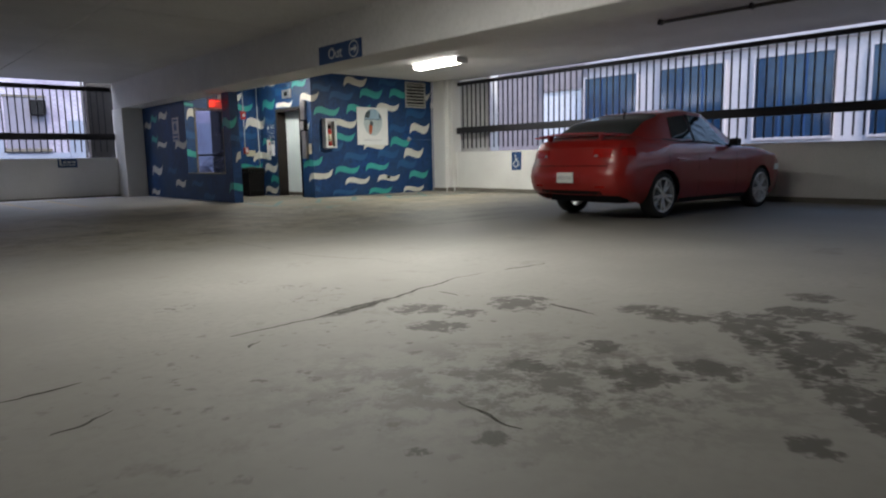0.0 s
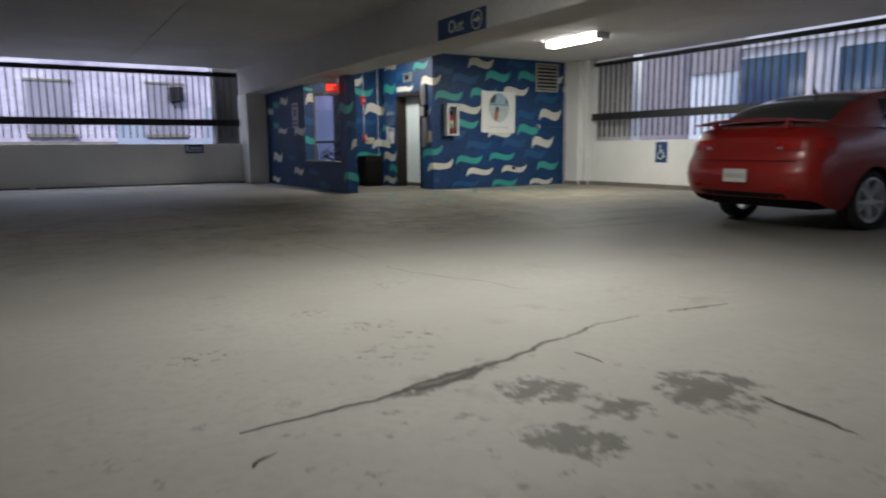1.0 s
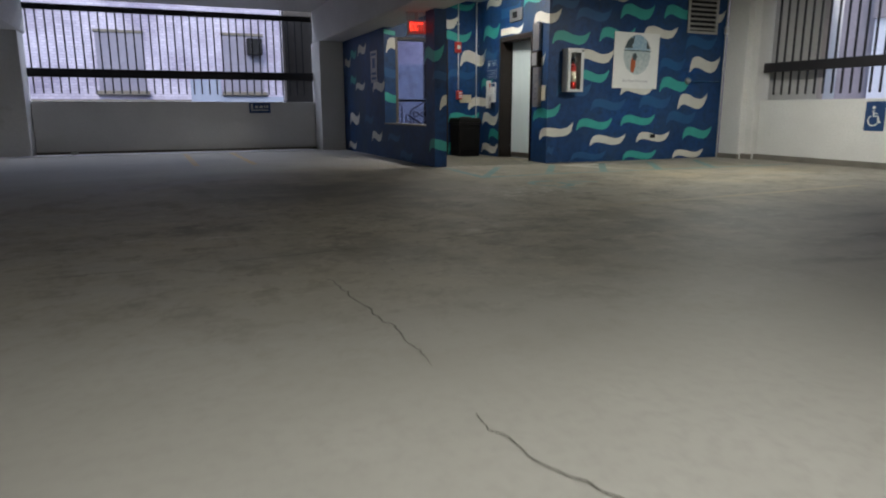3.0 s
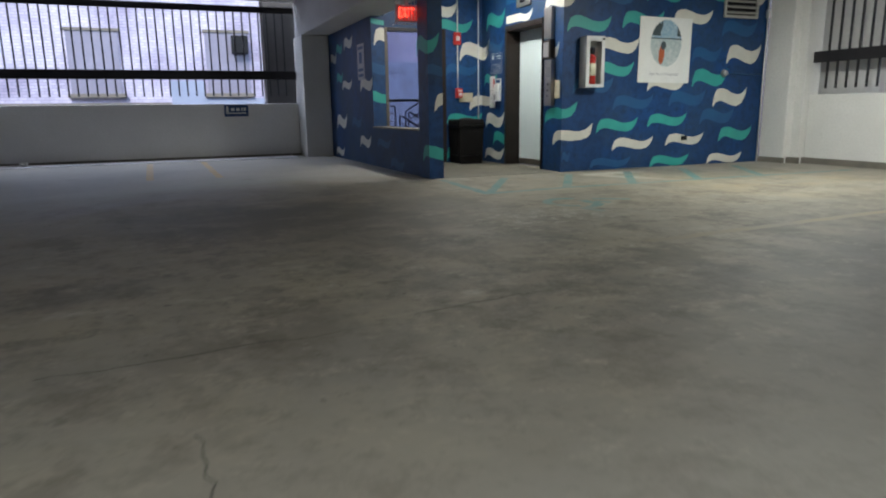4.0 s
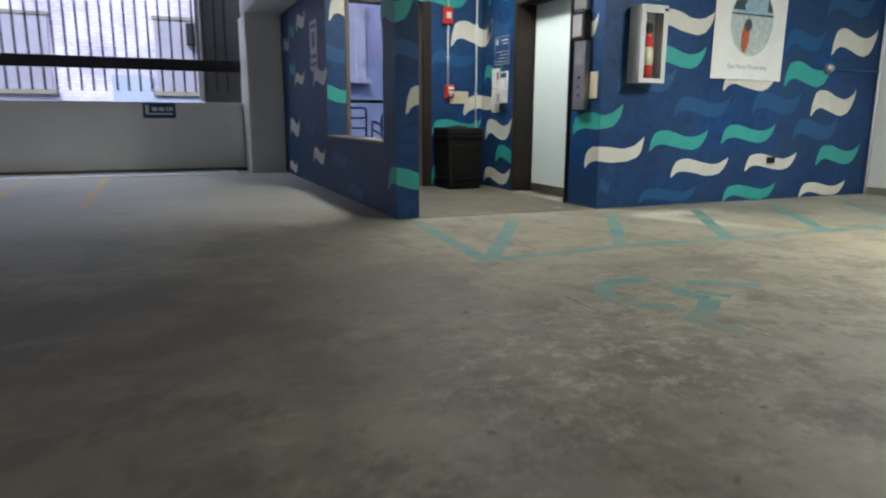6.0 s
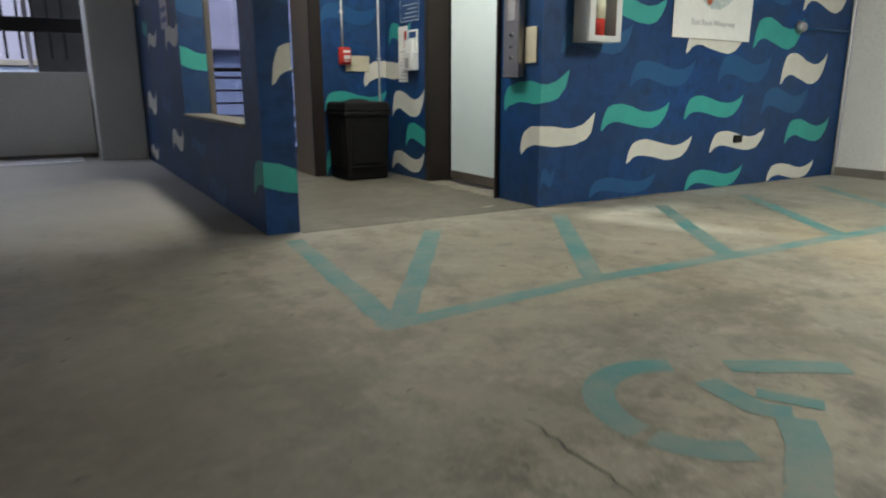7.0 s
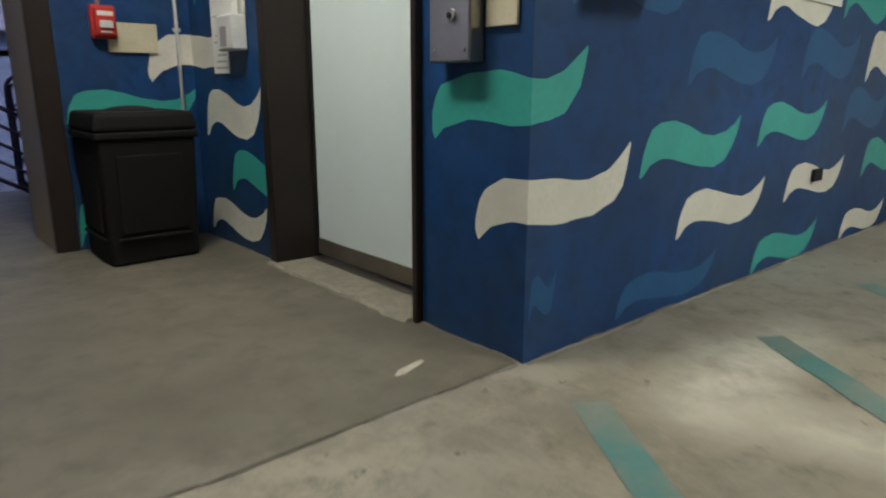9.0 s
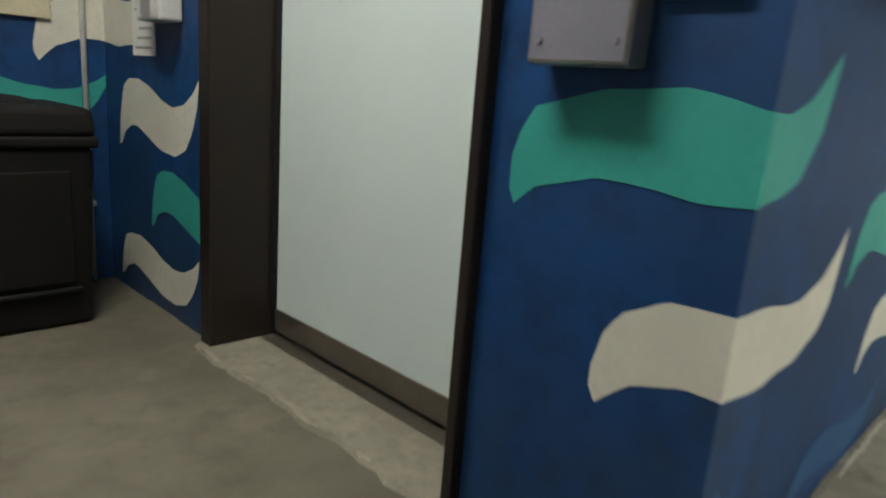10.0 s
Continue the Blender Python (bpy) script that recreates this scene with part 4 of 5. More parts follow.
bars(sign, on_sign, [(17.63, 1.61, 18.04, 1.615), (17.63, 1.955, 18.04, 1.96), (17.63, 1.615, 17.635, 1.955), (18.035, 1.615, 18.04, 1.955)], M["paper"], "border_bar")
notice = thing("paper_notice", "long white paper notice taped to the lift wall", "notice")
part("sheet", boxes((9.672, 17.90, 1.005, 9.676, 18.11, 1.57)), M["paper"], notice)
bars(notice, lambda y, z: (9.670, y, z), [(17.92, 1.03 + 0.035 * k, 18.08 - 0.02 * (k % 4), 1.04 + 0.035 * k) for k in range(9)], M["grey_metal"])
bars(notice, lambda y, z: (9.6695, y, z), [(17.91, 1.36, 17.97, 1.52)], M["red"], "red_bar")
disp = thing("leaflet_holder", "white plastic leaflet holder on the lift wall", "holder")
part("tray", rounded(boxes((9.59, 17.66, 1.12, 9.676, 17.86, 1.30)), 0.01), M["white_metal"], disp)
part("back_plate", rounded(boxes((9.66, 17.66, 1.30, 9.676, 17.86, 1.52)), 0.004), M["paper"], disp)
part("leaflet", boxes((9.61, 17.68, 1.16, 9.64, 17.84, 1.42)), M["paper"], disp)
bars(disp, lambda y, z: (9.657, y, z), [(17.68, 1.44, 17.84, 1.50)], M["sign_blue"], "blue_bar")
part("clip", boxes((9.585, 17.72, 1.14, 9.589, 17.80, 1.24)), M["grey_metal"], disp)

strobe = thing("fire_alarm_strobe", "red fire alarm strobe on the blue lobby wall", "fire alarm")
part("body", rounded(boxes((9.08, 18.385, 2.15, 9.22, 18.447, 2.37)), 0.012), M["red"], strobe)
part("flash_lens", rounded(boxes((9.115, 18.36, 2.22, 9.185, 18.384, 2.30)), 0.008), M["white_metal"], strobe)
pull = thing("fire_alarm_pull_station", "red fire alarm pull station with white lettering", "fire alarm")
part("back_box", rounded(boxes((9.115, 18.40, 1.19, 9.245, 18.447, 1.37)), 0.008), M["red"], pull)
part("front", rounded(boxes((9.125, 18.36, 1.205, 9.235, 18.399, 1.355)), 0.012), M["red"], pull)
part("handle", rounded(boxes((9.145, 18.343, 1.245, 9.215, 18.359, 1.285)), 0.006), M["white_metal"], pull)
bars(pull, lambda x, z: (x, 18.358, z), [(9.14, 1.31, 9.22, 1.335), (9.15, 1.22, 9.21, 1.23)], M["paper"])
plate = thing("blank_plate", "cream painted blank plate on the lobby wall", "panel")
part("plate", rounded(boxes((9.20, 18.432, 1.12, 9.475, 18.447, 1.285)), 0.004), M["cream"], plate)
for x, z0, z1 in ((9.165, 1.37, 2.15), (9.165, 2.37, 3.2), (9.59, 0.0, 3.2)):
    c = thing("conduit", "thin white painted conduit on the lobby wall", "conduit", "conduits")
    bm = bmesh.new()
    rod(bm, (x, 18.432, z0), (x, 18.432, z1), 0.011, 10)
    part("pipe", bm, M["white_metal"], c, smooth=True)
    z = z0 + 0.35
    while z < z1:
        part("strap", boxes((x - 0.02, 18.42, z, x + 0.02, 18.447, z + 0.02)), M["white_metal"], c)
        z += 0.9

# ---- litter bin ----
bin_ob = thing("litter_bin", "black plastic litter bin with a domed square lid", "litter bin", m=Matrix.Translation((9.19, 18.13, 0.006)))
def taper_box(w0, w1, z0, z1, bevel):
    bm = bmesh.new()
    for v in box(bm, -0.5, -0.5, 0, 0.5, 0.5, 1):
        w = w1 if v.co.z > 0.5 else w0
        v.co = Vector((v.co.x * w, v.co.y * w, z0 + v.co.z * (z1 - z0)))
    return rounded(bm, bevel, 3)


body = part("body", taper_box(0.46, 0.50, 0.0, 0.66, 0.02), M["black_plastic"], bin_ob)
for a in range(4):
    m = Matrix.Rotation(radians(90 * a), 4, "Z")
    bm = bmesh.new()
    box(bm, -0.17, -0.252, 0.17, 0.17, -0.236, 0.58, m)
    part("side_panel", rounded(bm, 0.006), M["black_plastic"], body)
    bm = bmesh.new()
    box(bm, -0.19, -0.256, 0.135, 0.19, -0.236, 0.15, m)
    part("side_ridge", rounded(bm, 0.004), M["black"], body)
part("rim", taper_box(0.53, 0.53, 0.66, 0.70, 0.012), M["black_plastic"], bin_ob)
part("lid", taper_box(0.53, 0.50, 0.70, 0.80, 0.025), M["black_plastic"], bin_ob)
bm = bmesh.new()
bmesh.ops.create_uvsphere(bm, u_segments=24, v_segments=10, radius=0.14, matrix=Matrix.Translation((0, 0, 0.795)) @ Matrix.Diagonal((1, 1, 0.22, 1)))
part("lid_dome", bm, M["black"], bin_ob, smooth=True)

# ---- stair door and stairs ----
sd = thing("stair_doorway", "open stair doorway with a brown and tan steel frame", "doorway")
part("jamb", rounded(boxes((8.80, 18.42, 0.006, 8.925, 18.462, 2.42)), 0.006), M["brown_steel"], sd)
part("jamb", rounded(boxes((7.755, 18.425, 0.006, 7.81, 18.615, 2.42)), 0.006), M["tan_dark"], sd)
part("head", rounded(boxes((7.815, 18.425, 2.36, 8.795, 18.615, 2.42)), 0.006), M["brown_steel"], sd)


def hoop(corners, y, r, bend_r):
    """A closed bent tube in an upright plane, its corners rounded."""
    path = []
    n = len(corners)
    for k in range(n):
        p, c, q = (Vector(corners[(k + d) % n]) for d in (-1, 0, 1))
        a, b = c + (p - c).normalized() * bend_r, c + (q - c).normalized() * bend_r
        path += [(1 - t) ** 2 * a + 2 * t * (1 - t) * c + t * t * b for t in (0, 0.25, 0.5, 0.75, 1)]
    bm = bmesh.new()
    rings = []
    for k, p in enumerate(path):
        d = (path[(k + 1) % len(path)] - path[k - 1]).normalized()
        side = Vector((-d.y, d.x))
        rings.append([bm.verts.new((p.x + side.x * r * math.cos(a), y + r * math.sin(a), p.y + side.y * r * math.cos(a))) for a in (math.pi * j / 4 for j in range(8))])
    for k in range(len(rings)):
        a, b = rings[k], rings[(k + 1) % len(rings)]
        for j in range(8):
            bm.faces.new((a[j], a[(j + 1) % 8], b[(j + 1) % 8], b[j]))
    return bm


def stair_rail(x0, x1, y, z0, slope, height, rungs, legs, label):
    """A bent tube frame that follows the flight, with rungs along its slope and legs under it."""
    ob = thing("stair_railing", label, "stair railing", "stair railings")
    rise = slope * (x1 - x0)
    part("frame", hoop([(x0, z0), (x1, z0 + rise), (x1, z0 + rise + height), (x0, z0 + height)], y, 0.017, 0.07), M["navy_steel"], ob, smooth=True)
    for k in range(1, rungs + 1):
        h = height * k / (rungs + 1)
        bm = bmesh.new()
        rod(bm, (x0, y, z0 + h), (x1, y, z0 + rise + h), 0.013, 10)
        part("rung", bm, M["navy_steel"], ob, smooth=True)
    for x in legs:
        bm = bmesh.new()
        z = z0 + slope * (x - x0)
        rod(bm, (x, y, z - 0.30), (x, y, z), 0.015, 10)
        part("leg", bm, M["navy_steel"], ob, smooth=True)
    return ob


stair_rail(7.80, 8.60, 20.45, 0.28, 0.0, 0.80, 4, (8.20, 8.48), "navy steel tube railing on the stair landing")
stair_rail(8.70, 9.55, 20.45, 0.29, -0.60, 0.60, 3, (9.05,), "navy steel tube stair railing sloping down")
stair_rail(9.06, 9.85, 21.1, 0.04, 0.56, 0.92, 3, (9.12,), "navy steel tube stair railing sloping up")
stair_rail(9.05, 9.85, 20.85, 0.10, -0.62, 0.86, 3, (9.15,), "navy steel tube stair railing of the lower flight")
g = thing("guard_rail", "dark steel guard rail at the stair landing's edge", "railing")
bm = bmesh.new()
rod(bm, (7.72, 21.2, 1.20), (9.87, 21.2, 1.20), 0.028, 12)
part("rail", bm, M["black_steel"], g, smooth=True)
for x in (7.75, 9.84):
    bm = bmesh.new()
    rod(bm, (x, 21.2, 0.0), (x, 21.2, 1.2), 0.02, 10)
    part("post", bm, M["black_steel"], g, smooth=True)

sw = tagged(thing("stair_window", "smeared tinted glazing behind the stairs", "window"), kind="structure")
for k in range(2):
    x0 = 7.64 + 1.12 * k
    pane = part("pane", boxes((x0 + 0.021, 21.60, -0.3, x0 + 1.139, 21.603, 3.2)), M["dirty_glass"], sw)
part("mullion", boxes((7.62, 21.58, -0.3, 7.66, 21.64, 3.2)), M["brown_steel"], sw)

# ---- exit sign ----
ex = thing("exit_sign", "lit red exit sign in a wire guard under the beam", "exit sign", m=Matrix.Translation((7.43, 16.35, SOFFIT)))
part("housing", rounded(boxes((-0.17, -0.03, -0.36, 0.17, 0.03, -0.12)), 0.008), M["white_metal"], ex)
part("face", boxes((-0.155, -0.036, -0.345, 0.155, -0.031, -0.135)), M["exit_face"], ex)
part("stem", boxes((-0.03, -0.02, -0.12, 0.03, 0.02, 0.0)), M["white_metal"], ex)
for k in range(9):
    x = -0.2 + 0.05 * k
    bm = bmesh.new()
    rod(bm, (x, -0.075, -0.40), (x, -0.075, 0.0), 0.006, 6)
    part("guard_wire", bm, M["steel"], ex)
for z in (-0.40, -0.2, -0.01):
    bm = bmesh.new()
    for a, b in (((-0.2, -0.075), (0.2, -0.075)), ((-0.2, -0.075), (-0.2, 0.06)), ((0.2, -0.075), (0.2, 0.06))):
        rod(bm, (*a, z), (*b, z), 0.005, 6)
    part("guard_ring", bm, M["steel"], ex)
part("guard_side", boxes((0.2, -0.08, -0.40, 0.24, 0.06, 0.0)), M["brown_steel"], ex)


def lettering(text, size, m, mat, parent, name="lettering", depth=0.002):
    cu = bpy.data.curves.new(name, "FONT")
    cu.body, cu.size, cu.extrude, cu.align_x, cu.align_y = text, size, depth, "CENTER", "CENTER"
    tmp = bpy.data.objects.new(name, cu)
    scene.collection.objects.link(tmp)
    me = bpy.data.meshes.new_from_object(tmp.evaluated_get(bpy.context.evaluated_depsgraph_get()))
    bpy.data.objects.remove(tmp)
    bpy.data.curves.remove(cu)
    me.materials.clear()
    me.materials.append(mat)
    ob = new(name, me)
    ob.parent, ob.matrix_local = parent, m
    return ob


lettering("EXIT", 0.19, Matrix.Translation((-0.02, -0.040, -0.24)) @ pose(0, 0, 0, 90, 0, 0) @ Matrix.Diagonal((0.62, 1, 1, 1)), M["exit_letters"], ex)

# ---- signs ----
out = thing("direction_sign", "dark blue sign reading Out with an arrow in a ring", "sign", m=Matrix.Translation((6.945, 10.22, 2.75)) @ pose(0, 0, 0, 90, 0, -90))
part("plate", rounded(boxes((-0.63, -0.15, 0.0, 0.63, 0.15, 0.02)), 0.012), M["sign_blue"], out)
lettering("Out", 0.25, Matrix.Translation((-0.12, -0.01, 0.022)), M["paper"], out)
bm = bmesh.new()
for a in range(0, 360, 10):
    c = [(r * math.cos(radians(q)) + 0.42, r * math.sin(radians(q))) for r, q in ((0.115, a), (0.135, a), (0.135, a + 10), (0.115, a + 10))]
    bm.faces.new([bm.verts.new((x, y, 0.023)) for x, y in c])
bm.faces.new([bm.verts.new((x, y, 0.023)) for x, y in ((0.33, -0.018), (0.44, -0.018), (0.44, 0.018), (0.33, 0.018))])
bm.faces.new([bm.verts.new((x, y, 0.023)) for x, y in ((0.44, -0.065), (0.515, 0.0), (0.44, 0.065))])
part("arrow_ring", bm, M["paper"], out)

hc = thing("disabled_parking_sign", "blue disabled parking sign on the white parapet", "sign", m=Matrix.Translation((14.098, 12.62, 0.85)) @ pose(0, 0, 0, 90, 0, -90))
part("plate", rounded(boxes((-0.17, -0.24, 0.0, 0.17, 0.24, 0.006)), 0.002, 1), M["sign_blue"], hc)
bm = bmesh.new()
stroke(bm, [(-0.02 + 0.085 * math.cos(radians(a)), -0.07 + 0.085 * math.sin(radians(a))) for a in range(120, 391, 15)], 0.024, 0.008)
stroke(bm, [(-0.03, 0.10), (-0.02, 0.0), (0.055, 0.0), (0.085, -0.10), (0.115, -0.09)], 0.028, 0.0085)
stroke(bm, [(-0.025, 0.045), (0.05, 0.045)], 0.02, 0.009)
bmesh.ops.create_circle(bm, cap_ends=True, segments=16, radius=0.026, matrix=Matrix.Translation((-0.03, 0.14, 0.0085)))
part("wheelchair_mark", bm, M["paper"], hc)

ns = thing("parking_sign", "small dark blue sign with pale lettering on the parapet", "sign")
part("plate", rounded(boxes((5.28, 22.285, 0.90, 5.79, 22.299, 1.15)), 0.003), M["sign_blue"], ns)
bars(ns, lambda x, z: (x, 22.283, z), [(5.32, 0.99, 5.37, 1.12), (5.32, 0.96, 5.74, 0.985), (5.42, 1.02, 5.50, 1.08), (5.53, 1.02, 5.61, 1.08), (5.64, 1.02, 5.67, 1.09), (5.69, 1.02, 5.74, 1.09)], M["paper"])

fs = thing("wall_sign", "pale sign plate on the blue mural wall", "sign")
part("plate", rounded(boxes((7.491, 18.86, 1.545, 7.503, 19.31, 2.19)), 0.003), M["grey_metal"], fs)
bars(fs, lambda y, z: (7.489, y, z), [(18.92, 1.60 + 0.1 * k, 19.25, 1.65 + 0.1 * k) for k in range(2)] + [(18.99, 1.84, 19.18, 2.04), (18.92, 2.09, 19.25, 2.14)], M["sign_blue"])

# ---- mural wall fittings ----
cab = thing("fire_extinguisher_cabinet", "white metal cabinet with a red extinguisher behind glass", "fire cabinet")
x0, x1, z0, z1, yb, yf = 9.975, 10.30, 1.285, 2.035, 15.666, 15.50
part("body", boxes((x0, yf, z0, x0 + 0.012, yb, z1), (x1 - 0.012, yf, z0, x1, yb, z1), (x0 + 0.012, yf, z0, x1 - 0.012, yb, z0 + 0.012), (x0 + 0.012, yf, z1 - 0.012, x1 - 0.012, yb, z1), (x0 + 0.012, yb - 0.01, z0 + 0.012, x1 - 0.012, yb, z1 - 0.012)), M["white_metal"], cab)
dr = part("door", boxes((x0, yf - 0.02, z0, x0 + 0.055, yf - 0.002, z1), (x1 - 0.055, yf - 0.02, z0, x1, yf - 0.002, z1), (x0 + 0.055, yf - 0.02, z0, x1 - 0.055, yf - 0.002, z0 + 0.045), (x0 + 0.055, yf - 0.02, z1 - 0.075, x1 - 0.055, yf - 0.002, z1)), M["white_metal"], cab)
pane = part("pane", boxes((x0 + 0.056, yf - 0.014, z0 + 0.046, x1 - 0.056, yf - 0.008, z1 - 0.076)), M["glass"], dr, "clear glass pane")
pane.visible_shadow = False
part("latch", rounded(boxes((x1 - 0.05, yf - 0.034, z1 - 0.055, x1 - 0.01, yf - 0.021, z1 - 0.03)), 0.003), M["black"], dr)
fe = thing("fire_extinguisher", "red fire extinguisher with a pale label", "extinguisher", m=Matrix.Translation((10.14, 15.585, 1.299)))
bm = bmesh.new()
rod(bm, (0, 0, 0), (0, 0, 0.42), 0.062, 20)
rod(bm, (0, 0, 0.42), (0, 0, 0.48), 0.062, 20, 0.025)
part("cylinder", bm, M["red"], fe, smooth=True)
bm = bmesh.new()
rod(bm, (0, 0, 0.16), (0, 0, 0.34), 0.0635, 20)
part("label_band", bm, M["cream"], fe, smooth=True)
part("valve", rounded(boxes((-0.03, -0.03, 0.48, 0.04, 0.03, 0.57)), 0.008), M["black"], fe)
part("lever", rounded(boxes((-0.02, -0.06, 0.57, 0.02, 0.05, 0.59)), 0.004), M["grey_metal"], fe)

po = thing("poster", "cream poster with a round river picture and a caption", "poster", m=Matrix.Translation((11.60, 15.664, 1.868)) @ pose(0, 0, 0, 90, 0.6, 0))
part("sheet", rounded(boxes((-0.522, -0.508, 0.0, 0.522, 0.508, 0.008)), 0.002, 1), M["paper"], po)


def disc_slice(name, mat, z, f):
    """A piece of the round picture, where f(x, y) holds."""
    bm = bmesh.new()
    n = 44
    for i in range(n):
        for j in range(n):
            x, y = (i + 0.5) / n * 2 - 1, (j + 0.5) / n * 2 - 1
            if x * x + y * y <= 1 and f(x, y):
                r = 1.02 / n
                q = [(x - r, y - r), (x + r, y - r), (x + r, y + r), (x - r, y + r)]
                bm.faces.new([bm.verts.new((0.01 + 0.31 * a, 0.11 + 0.36 * b, z)) for a, b in q])
    part(name, bm, mat, po)


disc_slice("picture_water", M["pic_foam"], 0.0095, lambda x, y: True)
disc_slice("picture_sky", M["pic_sky"], 0.0105, lambda x, y: y > 0.22 + 0.12 * noise.noise(Vector((x * 3, y * 3, 0))))
disc_slice("picture_tree", M["pic_dark"], 0.0115, lambda x, y: y > 0.3 and x + 0.25 * noise.noise(Vector((x * 5, y * 5, 2))) < -0.35)
disc_slice("picture_bank", M["pic_dark"], 0.0115, lambda x, y: y > 0.3 and x > 0.66)
disc_slice("picture_bridge", M["pic_dark"], 0.0118, lambda x, y: abs(y - 0.2) < 0.04)
disc_slice("picture_boat", M["pic_orange"], 0.0125, lambda x, y: ((x + 0.22 - 0.1 * y) / 0.19) ** 2 + ((y + 0.45) / 0.46) ** 2 < 1)
disc_slice("picture_shade", M["pic_dark"], 0.0135, lambda x, y: ((x + 0.18) / 0.17) ** 2 + ((y + 0.1) / 0.17) ** 2 < 1)
lettering("East Race Waterway", 0.070, Matrix.Translation((0.0, -0.37, 0.0095)), M["grey_metal"], po, depth=0.0005)

ve = thing("wall_vent", "pale louvred wall vent high on the mural", "vent")
vx0, vx1, vz0, vz1 = 12.78, 13.53, 2.42, 3.14
part("vent_frame", rounded(boxes((vx0, 15.63, vz0, vx0 + 0.045, 15.666, vz1), (vx1 - 0.045, 15.63, vz0, vx1, 15.666, vz1), (vx0 + 0.045, 15.63, vz0, vx1 - 0.045, 15.666, vz0 + 0.045), (vx0 + 0.045, 15.63, vz1 - 0.045, vx1 - 0.045, 15.666, vz1)), 0.004, 1), M["vent_grey"], ve)
part("backing", boxes((vx0 + 0.045, 15.66, vz0 + 0.045, vx1 - 0.045, 15.667, vz1 - 0.045)), M["black"], ve)
for k in range(7):
    bm = bmesh.new()
    box(bm, vx0 + 0.045, -0.035, -0.005, vx1 - 0.045, 0.035, 0.005, Matrix.Translation((0, 15.64, vz0 + 0.09 + 0.09 * k)) @ pose(0, 0, 0, 38, 0, 0))
    part("slat", bm, M["vent_grey"], ve)

cp = thing("conduit", "white painted conduit at the end of the mural", "conduit", "conduits")
bm = bmesh.new()
rod(bm, (13.77, 15.645, 0.0), (13.77, 15.645, 3.2), 0.014, 10)
part("pipe", bm, M["white_metal"], cp, smooth=True)
part("junction_box", rounded(boxes((13.735, 15.60, 2.44, 13.805, 15.666, 2.58)), 0.006), M["white_metal"], cp)
hn = thing("sprinkler_bell", "small dull metal bell with a thin pipe along the mural", "bell")
bm = bmesh.new()
rod(bm, (12.88, 15.666, 1.52), (12.88, 15.60, 1.52), 0.065, 18, 0.04)
part("bell", bm, M["grey_metal"], hn, smooth=True)
bm = bmesh.new()
rod(bm, (12.92, 15.65, 1.51), (13.76, 15.65, 1.51), 0.010, 8)
part("pipe", bm, M["mid_blue_paint"], hn, smooth=True)
kp = thing("wall_outlet", "small dark outlet cover on a white wave", "outlet")
part("cover", rounded(boxes((12.035, 15.645, 0.425, 12.155, 15.664, 0.495)), 0.006), M["black"], kp)

pp = thing("ceiling_pipe", "dark pipe with a bracket under the ceiling slab", "pipe")
bm = bmesh.new()
rod(bm, (11.0, 3.0, CEIL_E - 0.05), (11.0, 6.75, CEIL_E - 0.05), 0.03, 10)
part("pipe", bm, M["dark_concrete"], pp, smooth=True)
for y in (3.6, 5.2, 6.7):
    part("bracket", boxes((10.95, y - 0.02, CEIL_E - 0.09, 11.05, y + 0.02, CEIL_E - 0.001)), M["black_steel"], pp)
bag = thing("crumpled_paper", "small crumpled pale paper on the deck floor", "litter", m=Matrix.Translation((1.45, 21.9, 0.05)))
bm = bmesh.new()
bmesh.ops.create_icosphere(bm, subdivisions=3, radius=0.10)
for v in bm.verts:
    v.co *= 0.75 + 0.5 * noise.noise(v.co * 18)
    v.co.z *= 0.55
part("sheet", bm, M["paper"], bag)

# ---- car ----
car = thing("car", "red four-door saloon car with a rear spoiler, parked", "car", m=Matrix.Translation((9.84, 6.82, 0)) @ pose(0, 0, 0, 0, 0, -4.6) @ Matrix.Scale(1.05, 4))
WB, REAR, NOSE, TYRE = 2.80, -1.03, 3.88, 0.335


def curve(x, pts):
    """Smooth blend through (x, value) pairs."""
    for (xa, va), (xb, vb) in zip(pts, pts[1:]):
        if x <= xb:
            t = max(0.0, min(1.0, (x - xa) / (xb - xa)))
            t = t * t * (3 - 2 * t) * 0.5 + t * 0.5
            return va + (vb - va) * t
    return pts[-1][1]


def deck(x):
    return 0.035 + curve(x, [(-1.03, 0.99), (-0.98, 1.09), (-0.60, 1.14), (-0.1, 1.11), (0.7, 1.06), (2.0, 1.01), (2.6, 0.98), (3.4, 0.87), (3.75, 0.78), (3.88, 0.60)])


def half(x):
    return curve(x, [(-1.03, 0.79), (-0.95, 0.87), (-0.7, 0.905), (0.0, 0.925), (1.3, 0.915), (2.77, 0.92), (3.3, 0.87), (3.7, 0.76), (3.88, 0.56)])


def low(x):
    z = curve(x, [(-1.03, 0.36), (-0.9, 0.28), (-0.5, 0.24), (0.5, 0.20), (2.3, 0.20), (3.4, 0.22), (3.88, 0.30)])
    for c in (0.0, WB):
        d = abs(x - c)
        if d < 0.385:
            z = max(z, 0.325 + math.sqrt(0.385 ** 2 - d * d))
    return z


